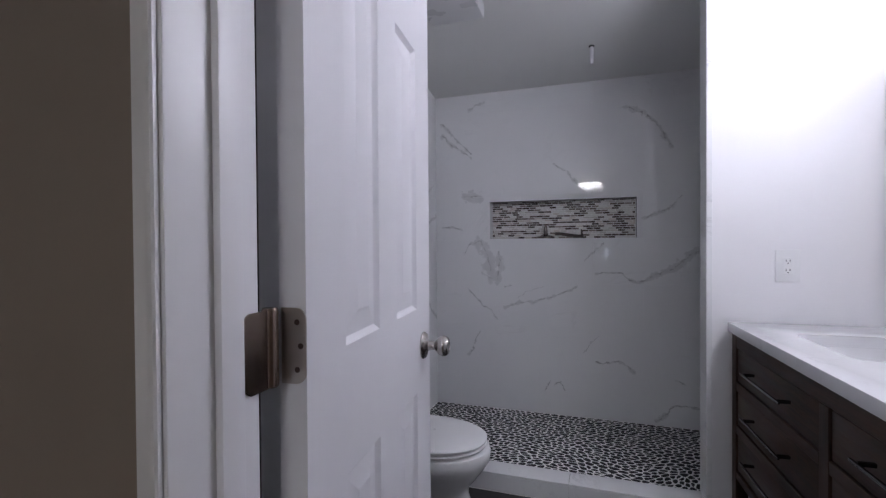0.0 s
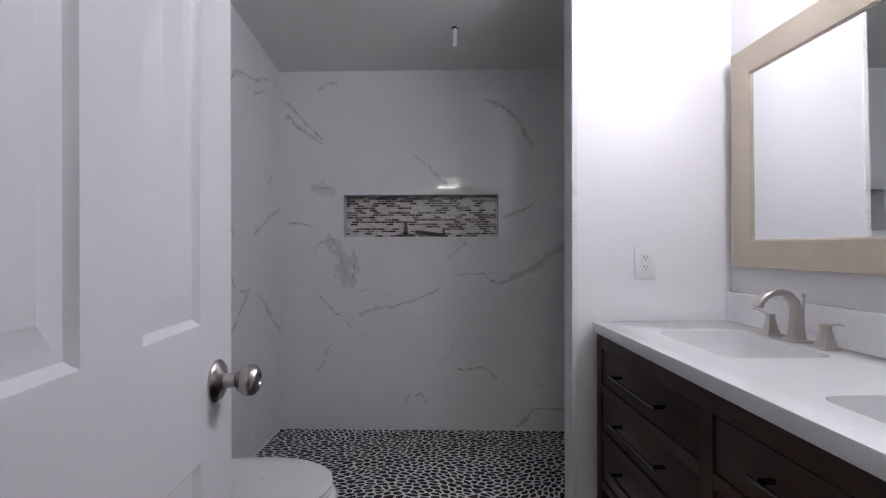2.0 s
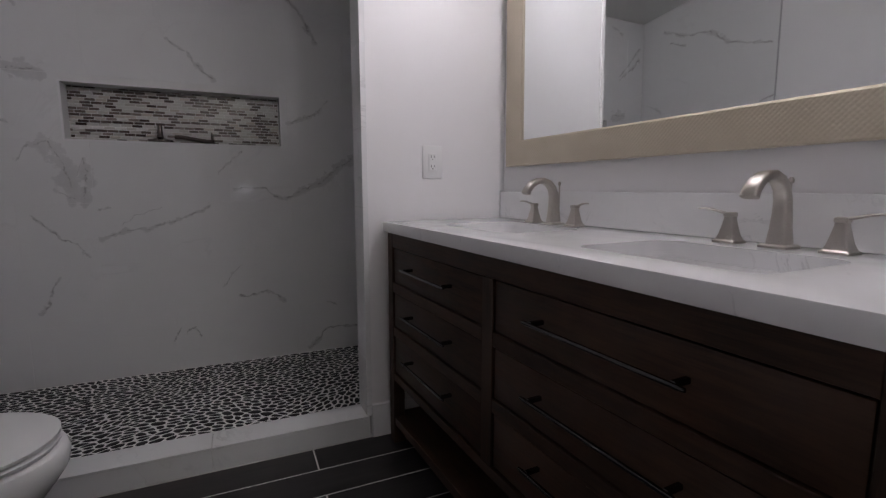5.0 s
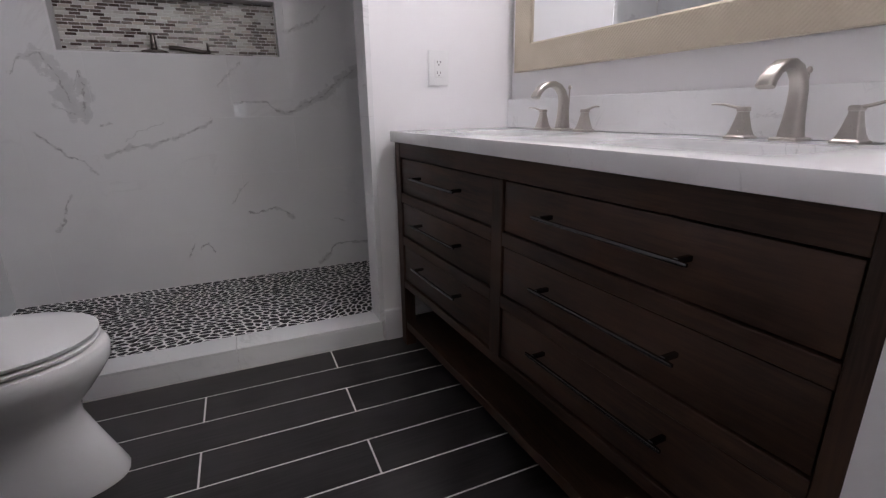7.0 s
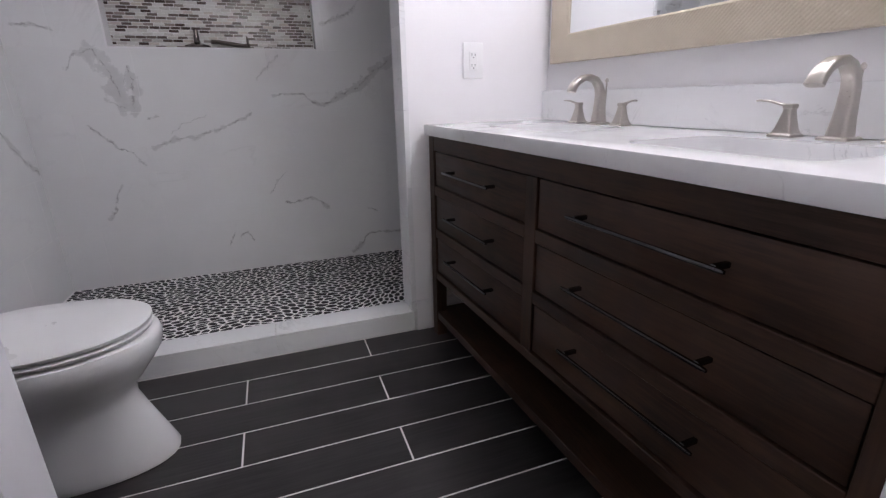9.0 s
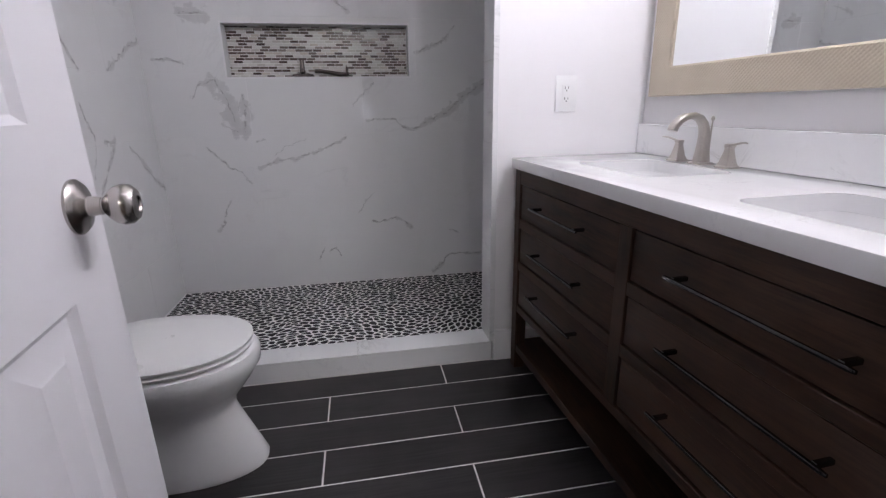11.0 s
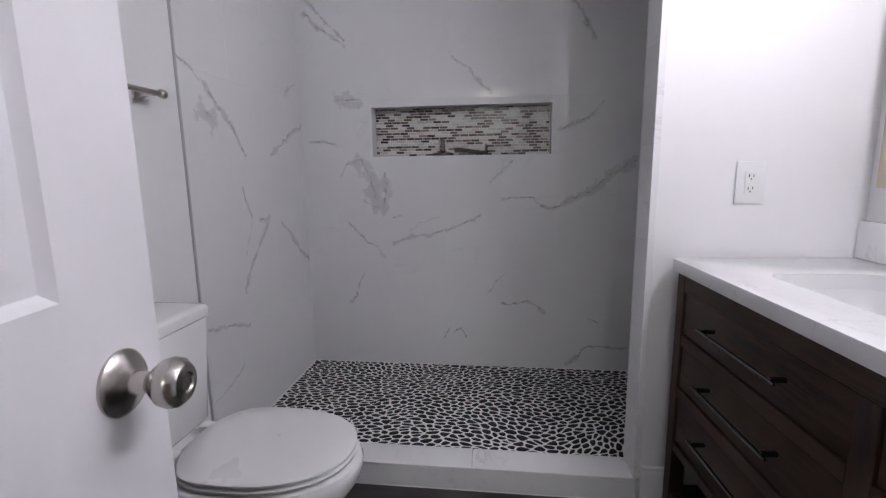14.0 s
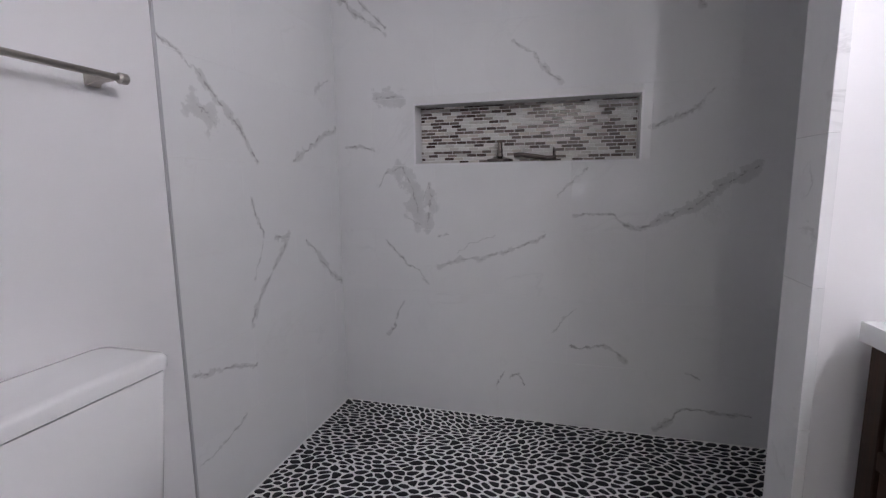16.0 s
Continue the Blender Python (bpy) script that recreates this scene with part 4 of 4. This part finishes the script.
def ceil_z(y):
    return min(2.44, 2.267 + 0.150 * (BACK - y))


def ceiling_pipe():
    x, y = 0.183, 3.05
    z = ceil_z(y)
    e = root("ceiling_pipe", (x, y, z - 0.10), "white capped pipe stub hanging from the shower ceiling", "pipe")
    part("pipe", lathe([(0.0, -0.105), (0.010, -0.105), (0.011, -0.102), (0.011, 0.0), (0.0, 0.0)], 18, "Z", (x, y, z + 0.004)), M_TRIM, e)
    part("collar", lathe([(0.0, 0.0), (0.016, 0.0), (0.016, 0.008), (0.0, 0.008)], 18, "Z", (x, y, z - 0.006)), M_DARK, e)
    put_parts(e)


def exhaust_fan():
    x0, x1, y0, y1 = -0.60, -0.325, 2.245, 2.553
    z = 2.350
    e = root("exhaust_fan", ((x0 + x1) / 2, (y0 + y1) / 2, z), "white exhaust fan cover with stacked louvred sides under the ceiling", "exhaust fan")
    bm = box(x0 + 0.012, x1 - 0.012, y0 + 0.012, y1 - 0.012, z + 0.004, 2.46)
    for v in bm.verts:
        if v.co.z > 2.4:
            v.co.z = ceil_z(v.co.y) + 0.004
    part("housing", bm, M_PLASTIC, e)
    part("cover_plate", box(x0, x1, y0, y1, z - 0.006, z + 0.0035, 0.003, 2), M_PLASTIC, e, "flat white cover plate")
    for k in range(4):
        zz = z + 0.0085 + k * 0.0145
        part("louvre", box(x0, x1, y0, y1, zz, zz + 0.0085, 0.002, 1), M_PLASTIC, e)
    put_parts(e)


def vanity_light():
    cy, z, x = 1.64, 2.078, RIGHT
    zb, xx = z - 0.035, x - 0.165
    e = root("vanity_light", (x, cy, z), "chrome vanity light bar with three lit glass shades", "vanity light")
    part("back_plate", box(x - 0.020, x - 0.001, cy - 0.10, cy + 0.10, zb - 0.05, zb + 0.05, 0.006, 2), M_CHROME, e, "chrome back plate")
    part("stem", lathe([(0.0, 0.0), (0.010, 0.0), (0.010, 0.105), (0.0, 0.105)], 16, "X", (x - 0.124, cy, zb)), M_CHROME, e)
    part("bar", box(x - 0.147, x - 0.123, cy - 0.57, cy + 0.57, zb - 0.012, zb + 0.012, 0.003, 2), M_CHROME, e, "square chrome bar")
    for k in range(3):
        y = cy + (k - 1) * 0.30
        part("finial", lathe([(0.0, -0.055), (0.008, -0.052), (0.012, -0.042), (0.008, -0.030), (0.022, -0.018), (0.030, 0.0), (0.030, 0.012), (0.0, 0.012)], 28, "Z", (xx, y, z - 0.088)), M_CHROME, e, "chrome finial")
        part("shade", lathe([(0.0, 0.0), (0.030, 0.0), (0.042, 0.03), (0.050, 0.09), (0.054, 0.145), (0.0, 0.140)], 28, "Z", (xx, y, z - 0.0755)), M_LAMP, e, "lit white glass shade")
    put_parts(e)


def hall_lamp():
    z = 2.18
    e = root("ceiling_lamp", (0.07, -1.70, CEIL_H - 0.10), "lit white drum lamp on a short stem under the hall ceiling", "ceiling lamp")
    part("drum", lathe([(0.0, -0.052), (0.14, -0.050), (0.178, -0.040), (0.188, -0.020), (0.188, 0.040), (0.180, 0.050), (0.0, 0.050)], 40, "Z", (0.07, -1.70, z)), M_LAMP2, e, "lit white drum diffuser")
    part("stem", lathe([(0.0, 0.0), (0.012, 0.0), (0.012, CEIL_H - z - 0.062), (0.0, CEIL_H - z - 0.062)], 16, "Z", (0.07, -1.70, z + 0.051)), M_CHROME, e)
    part("canopy", lathe([(0.0, 0.0), (0.055, 0.0), (0.060, 0.010), (0.0, 0.010)], 32, "Z", (0.07, -1.70, CEIL_H - 0.0105)), M_TRIM, e)
    put_parts(e)


def window():
    y = HY0 - 0.04
    e = root("window_1", ((WX0 + WX1) / 2, y, WZ0), "small daylit window with white muntins", "window", kind="structure")
    f = 0.03
    part("window_frame", box(WX0, WX1, y - 0.02, y + 0.02, WZ0, WZ0 + f), M_TRIM, e)
    part("window_frame", box(WX0, WX1, y - 0.02, y + 0.02, WZ1 - f, WZ1), M_TRIM, e)
    part("window_frame", box(WX0, WX0 + f, y - 0.02, y + 0.02, WZ0 + f, WZ1 - f), M_TRIM, e)
    part("window_frame", box(WX1 - f, WX1, y - 0.02, y + 0.02, WZ0 + f, WZ1 - f), M_TRIM, e)
    mx, mz = (WX0 + WX1) / 2, (WZ0 + WZ1) / 2
    part("muntin", box(mx - 0.012, mx + 0.012, y - 0.012, y + 0.012, WZ0 + f, WZ1 - f), M_TRIM, e)
    part("muntin", box(WX0 + f, mx - 0.012, y - 0.012, y + 0.012, mz - 0.012, mz + 0.012), M_TRIM, e)
    part("muntin", box(mx + 0.012, WX1 - f, y - 0.012, y + 0.012, mz - 0.012, mz + 0.012), M_TRIM, e)
    setting("backdrop", box(WX0 - 0.3, WX1 + 0.3, HY0 - 0.32, HY0 - 0.30, WZ0 - 0.3, WZ1 + 0.3), M_WINDOW, "bright overcast daylight outside the window", "backdrop")
    put_parts(e)


M_FITTING = metal("dark_bronzed_fitting", (0.20, 0.17, 0.16), 0.2, vary=0.02)
M_HINGE = metal("aged_brass", (0.27, 0.205, 0.17), 0.25, vary=0.012)
M_HINGE2 = metal("worn_nickel_leaf", (0.46, 0.42, 0.385), 0.32, vary=0.012)
M_PULL = metal("dark_polished_pull", (0.13, 0.13, 0.135), 0.10, vary=0.03)
M_DARKM = metal("dark_screw", (0.12, 0.09, 0.08), 0.4)
M_LAMP2 = glow("lit_dome_glass", (1.0, 0.98, 0.94), DOME)
M_FRAME, nt_, b_ = mat("hammered_champagne")
b_.inputs["Metallic"].default_value = 0.35
p_ = position(nt_)
mp_ = node(nt_, "ShaderNodeMapping", Scale=(0.0, 112.0, 112.0), Rotation=(radians(45), 0, 0))
nt_.links.new(p_, mp_.inputs["Vector"])
vo_ = node(nt_, "ShaderNodeTexVoronoi", Scale=1.0, Randomness=0.12)
nt_.links.new(mp_.outputs[0], vo_.inputs["Vector"])
ham_ = ramp(nt_, vo_.outputs["Distance"], [(0.0, (1,) * 3), (0.75, (0,) * 3)])
nt_.links.new(mix(nt_, noisen(nt_, p_, 8, 4), (0.50, 0.43, 0.33), (0.62, 0.55, 0.44)), b_.inputs["Base Color"])
b_.inputs["Roughness"].default_value = 0.38
bump(nt_, b_, ham_, 0.42, 0.003)

def turned(made):
    """Turn what stands along the vanity wall by the small angle by which that wall is out of square."""
    m = Matrix.Translation((RIGHT, STUB, 0)) @ Matrix.Rotation(radians(VANITY_TURN), 4, "Z") @ Matrix.Translation((-RIGHT, -STUB, 0))
    bpy.context.view_layer.update()
    for o in made:
        o.matrix_world = m @ o.matrix_world


door()
for hz in (0.26, 1.080, 1.82):
    hinge(hz)
toilet()
before = set(bpy.data.objects)
vanity()
countertop()
for s_ in SINKS:
    sink(*s_)
for x_, y_ in ((1.195, 1.320), (1.200, 2.045)):
    faucet(x_, y_)
glass = {o.name for o in bpy.data.objects}
mirror()
hung = [o for o in bpy.data.objects if o.name not in glass and o.parent is None]
for o in hung:
    o.matrix_world = Matrix.Translation((1.257, 2.3, 1.5)) @ Matrix.Rotation(radians(2.58), 4, "Z") @ Matrix.Rotation(radians(-0.66), 4, "Y") @ Matrix.Translation((-RIGHT + 0.011, -2.3, -1.5)) @ o.matrix_world
vanity_light()
turned([o for o in bpy.data.objects if o not in before and o not in hung and o.parent is None] + [wall_east])
outlet()
towel_bar()
hand_shower()
ceiling_pipe()
exhaust_fan()
hall_lamp()
window()


# ---- wall tiles ----
def tiles():
    # back wall, running bond, cut round the niche
    z = PAN + 0.001
    tops = [0.336, 0.634, 0.932, 1.2305, 1.5315, 1.829, 2.127, ceil_z(BACK) - 0.001]
    g = 0.0007
    for r, z1 in enumerate(tops):
        off = 0.491 if r % 2 == 0 else 0.187
        if r == 4:
            off = 0.491
        x = off - 4 * TILE_W
        while x < RIGHT:
            xa, xb = max(x, TILE_L) + g, min(x + TILE_W, RIGHT) - g
            spans = [(xa, xb)]
            if r == 4:
                spans = []
                if xa < NICHE[0]:
                    spans.append((xa, min(xb, NICHE[0])))
                if xb > NICHE[1]:
                    spans.append((max(xa, NICHE[1]), xb))
            for a, b in spans:
                if b - a > 0.01:
                    part("tile", box(a, b, BACK, BACK + 0.0078, z + g, z1 - g, 0.0008, 1), M_TILE_B, wall_north, "", False)
            x += TILE_W
        z = z1
    # left shower wall
    z = PAN + 0.001
    tops = [0.339, 0.631, 0.932, 1.229, 1.530, 1.829, 2.127, 2.44]
    for r, z1 in enumerate(tops):
        y = STUB + 0.011 - (0 if r % 2 == 0 else TILE_W / 2)
        while y < BACK - 0.004:
            ya, yb = max(y, STUB + 0.011), min(y + TILE_W, BACK - 0.0015)
            if yb - ya > 0.01:
                bm = box(TILE_L - 0.0008 - 0.016, TILE_L, ya + g, yb - g, z + g, z1 - g, 0.0008, 1)
                for v in bm.verts:
                    v.co.z = min(v.co.z, ceil_z(v.co.y) + 0.002)
                part("tile", bm, M_TILE_L, tile_bed, "", False)
            y += TILE_W
        z = z1
    # right shower wall and the back of the partition
    z = PAN + 0.001
    for r in range(8):
        z1 = min(z + 0.298, 2.40)
        y = STUB_BACK + 0.012 - (0 if r % 2 else 0.3)
        while y < BACK - 0.004:
            ya, yb = max(y, STUB_BACK + 0.012), min(y + TILE_W, BACK - 0.0015)
            if yb - ya > 0.01:
                part("tile", box(RIGHT - 0.010, RIGHT - 0.002, ya + g, yb - g, z + g, z1 - g, 0.0008, 1), M_TILE, shower_east, "", False)
            y += TILE_W
        x = STUB_X + 0.010
        while x < RIGHT - 0.02:
            xb = min(x + TILE_W, RIGHT - 0.011)
            part("tile", box(x + g, xb - g, STUB_BACK, STUB_BACK + 0.009, z + g, z1 - g, 0.0008, 1), M_TILE, stub, "", False)
            x += TILE_W
        z = z1
    # niche lining
    x0, x1, z0, z1 = NICHE
    d = BACK + 0.090
    for b_ in (box(x0, x1, BACK - 0.001, d, z0, z0 + 0.005, 0.0006, 1), box(x0, x1, BACK - 0.001, d, z1 - 0.005, z1, 0.0006, 1),
               box(x0, x0 + 0.005, BACK - 0.001, d, z0 + 0.0055, z1 - 0.0055, 0.0006, 1), box(x1 - 0.005, x1, BACK - 0.001, d, z0 + 0.0055, z1 - 0.0055, 0.0006, 1)):
        part("niche_lining", b_, M_MARBLE, wall_north, "white marble-look niche lining", False)
    part("niche_edge", merge(box(x0 - 0.004, x1 + 0.004, BACK - 0.0025, BACK - 0.0005, z0 - 0.004, z0 + 0.002), box(x0 - 0.004, x1 + 0.004, BACK - 0.0025, BACK - 0.0005, z1 - 0.002, z1 + 0.004),
                             box(x0 - 0.004, x0 + 0.002, BACK - 0.0025, BACK - 0.0005, z0 + 0.002, z1 - 0.002), box(x1 - 0.002, x1 + 0.004, BACK - 0.0025, BACK - 0.0005, z0 + 0.002, z1 - 0.002)),
         M_TRIM, wall_north, "white niche edge trim", False)
    bed = setting("niche_back", box(x0 + 0.004, x1 - 0.004, d + 0.0002, d + 0.02, z0, z1), M_GROUT, "strip mosaic of glass and stone in the niche", "mosaic")
    mw, mh, mg = 0.0465, 0.0148, 0.0019
    rng = random.Random(4)
    w0, w1, zz = x0 + 0.006, x1 - 0.006, z0 + 0.0062
    meshes = {}
    bulk = bmesh.new()
    n = 0
    r = 0
    while zz < z1 - 0.008:
        x = w0 - (0, 0.023, 0.011, 0.034)[r % 4] - rng.uniform(0, 0.004)
        while x < w1:
            a, b = max(x, w0), min(x + mw, w1)
            if b - a > 0.004:
                h = min(mh - mg - 0.0014, z1 - 0.0062 - zz)
                dep = rng.choice((0.003, 0.0038, 0.0045))
                key = (round(b - a, 3), round(h, 4), dep)
                if key not in meshes:
                    meshes[key] = part("mosaic_piece", box(0, b - a - mg - 0.001, -dep, 0, 0, h, 0.0007, 1), M_MOSAIC, bed, "", False)
                    ob = meshes[key]
                else:
                    ob = meshes[key].copy()
                    scene.collection.objects.link(ob)
                ob.location = (a, d, zz)
                n += 1
            x += mw
        zz += mh
        r += 1


def planks():
    W, L, g = 0.1493, 0.9235, 0.0028
    y1 = STUB - 0.004
    row = 0
    while y1 > HALL:
        y0 = y1 - (0.143 if row == 0 else W)
        off = 0.432 if row % 2 == 0 else -0.027
        x = off - 2 * L
        while x < RIGHT:
            xa, xb = max(x + g, LEFT + 0.001), min(x + L - g, RIGHT - 0.001)
            if xb - xa > 0.02:
                part("plank_tile", box(xa, xb, max(y0 + g, HALL + 0.002), y1 - g, -0.006, 0.0, 0.0005, 1), M_PLANK, floor, "", False)
            x += L
        y1 = y0
        row += 1


def pebbles():
    """Flat black pebbles in pale grout, each an outline of its own."""
    rng = random.Random(11)
    x0, x1, y0, y1 = TILE_L + 0.007, RIGHT - 0.014, STUB_BACK + 0.003, BACK - 0.008
    def flow(x, y):
        """Which way the stones lie at a place, and how slender they are."""
        a = 0.25 + 1.5 * noise.noise(Vector((x * 3.1, y * 3.1, 0.3))) + 0.8 * noise.noise(Vector((x * 9.0, y * 9.0, 5.1)))
        return a, 0.5 + 0.5 * noise.noise(Vector((x * 5.0, y * 5.0, 9.7)))

    def metric(x, y):
        a, k = flow(x, y)
        la, lb = 0.0370 * (1.0 + 0.25 * k), 0.0250 * (1.15 - 0.30 * k)
        c, s = math.cos(a), math.sin(a)
        ia, ib = 1 / la ** 2, 1 / lb ** 2
        return c * c * ia + s * s * ib, c * s * (ia - ib), s * s * ia + c * c * ib

    cell = 0.045
    seeds, hashed = [], {}
    for _ in range(26000):
        px, py = rng.uniform(x0, x1), rng.uniform(y0, y1)
        m = metric(px, py)
        r2 = rng.choice((0.6, 1.1, 1.7, 2.2))
        gi, gj = int(px / cell + 100), int(py / cell + 100)
        ok = True
        for dj in (-2, -1, 0, 1, 2):
            for di in (-2, -1, 0, 1, 2):
                for q in hashed.get((gi + di, gj + dj), ()):
                    dx, dy = q[0] - px, q[1] - py
                    if m[0] * dx * dx + 2 * m[1] * dx * dy + m[2] * dy * dy < r2:
                        ok = False
                        break
                if not ok:
                    break
            if not ok:
                break
        if ok:
            q = (px, py, m)
            seeds.append(q)
            hashed.setdefault((gi, gj), []).append(q)
    outs = []
    for q0 in seeds:
        sx, sy, m0 = q0
        gap = rng.uniform(0.0022, 0.0042)
        poly = [(max(x0, sx - 0.06), max(y0, sy - 0.06)), (min(x1, sx + 0.06), max(y0, sy - 0.06)), (min(x1, sx + 0.06), min(y1, sy + 0.06)), (max(x0, sx - 0.06), min(y1, sy + 0.06))]
        gi, gj = int(sx / cell + 100), int(sy / cell + 100)
        for dj in range(-3, 4):
            for q in [q for di in range(-3, 4) for q in hashed.get((gi + di, gj + dj), ())]:
                if q is q0:
                    continue
                mx, my = (sx + q[0]) / 2, (sy + q[1]) / 2
                dx, dy = q[0] - sx, q[1] - sy
                ma, mb, mc = ((m0[k] + q[2][k]) / 2 for k in range(3))
                nx, ny = ma * dx + mb * dy, mb * dx + mc * dy
                L = math.hypot(nx, ny) + 1e-9
                nx, ny = nx / L, ny / L
                new_p = []
                for a, b in zip(poly, poly[1:] + poly[:1]):
                    da = (a[0] - mx) * nx + (a[1] - my) * ny + gap
                    db = (b[0] - mx) * nx + (b[1] - my) * ny + gap
                    if da <= 0:
                        new_p.append(a)
                    if da * db < 0:
                        t = da / (da - db)
                        new_p.append((a[0] + t * (b[0] - a[0]), a[1] + t * (b[1] - a[1])))
                poly = new_p
                if len(poly) < 3:
                    break
            if len(poly) < 3:
                break
        if len(poly) < 3:
            continue
        ax = sum(p[0] for p in poly) / len(poly)
        ay = sum(p[1] for p in poly) / len(poly)
        for _ in range(2):
            poly = [q for a, b in zip(poly, poly[1:] + poly[:1]) for q in ((a[0] * 0.75 + b[0] * 0.25, a[1] * 0.75 + b[1] * 0.25), (a[0] * 0.25 + b[0] * 0.75, a[1] * 0.25 + b[1] * 0.75))]
        if len(poly) > 14:
            poly = poly[::2]
        area2 = abs(sum(a[0] * b[1] - b[0] * a[1] for a, b in zip(poly, poly[1:] + poly[:1]))) / 2
        if area2 < 4e-5:
            continue
        outs.append((ax, ay, poly))
    def near(o):
        return (o[0] + 0.25) ** 2 + (o[1] - STUB_BACK) ** 2
    outs.sort(key=near)

    def build(sel, ox=0.0, oy=0.0):
        vs, fs = [], []
        for ax, ay, poly in sel:
            h = 0.0010 + 0.0010 * noise.random()
            b = len(vs)
            n = len(poly)
            for s, z in ((1.0, PAN - 0.001), (0.98, PAN + h * 0.6), (0.85, PAN + h)):
                vs += [(ax + (p[0] - ax) * s - ox, ay + (p[1] - ay) * s - oy, z) for p in poly]
            for r in range(2):
                for k in range(n):
                    fs.append((b + r * n + k, b + r * n + (k + 1) % n, b + (r + 1) * n + (k + 1) % n, b + (r + 1) * n + k))
            fs.append(tuple(b + 2 * n + k for k in range(n)))
        me = bpy.data.meshes.new("pebble")
        me.from_pydata(vs, [], fs)
        me.update()
        me.shade_smooth()
        me.set_sharp_from_angle(angle=radians(60))
        return me

    for o in outs[:300]:
        me = build([o], o[0], o[1])
        me.materials.append(M_PEBBLE1)
        ob = new("pebble", me)
        ob.location = (o[0], o[1], 0)
        ob.parent = pan
    me = build(outs[300:])
    me.materials.append(M_PEBBLE)
    tagged(new("pebbles", me), "flat black pebbles set close in pale grout", kind="stuff")


tiles()
planks()
pebbles()

# lights
area("hall_light", pose(0.07, -1.70, 2.02, 0, 0, 0), 0.32, 0.32, HALL_W, shape="DISK")
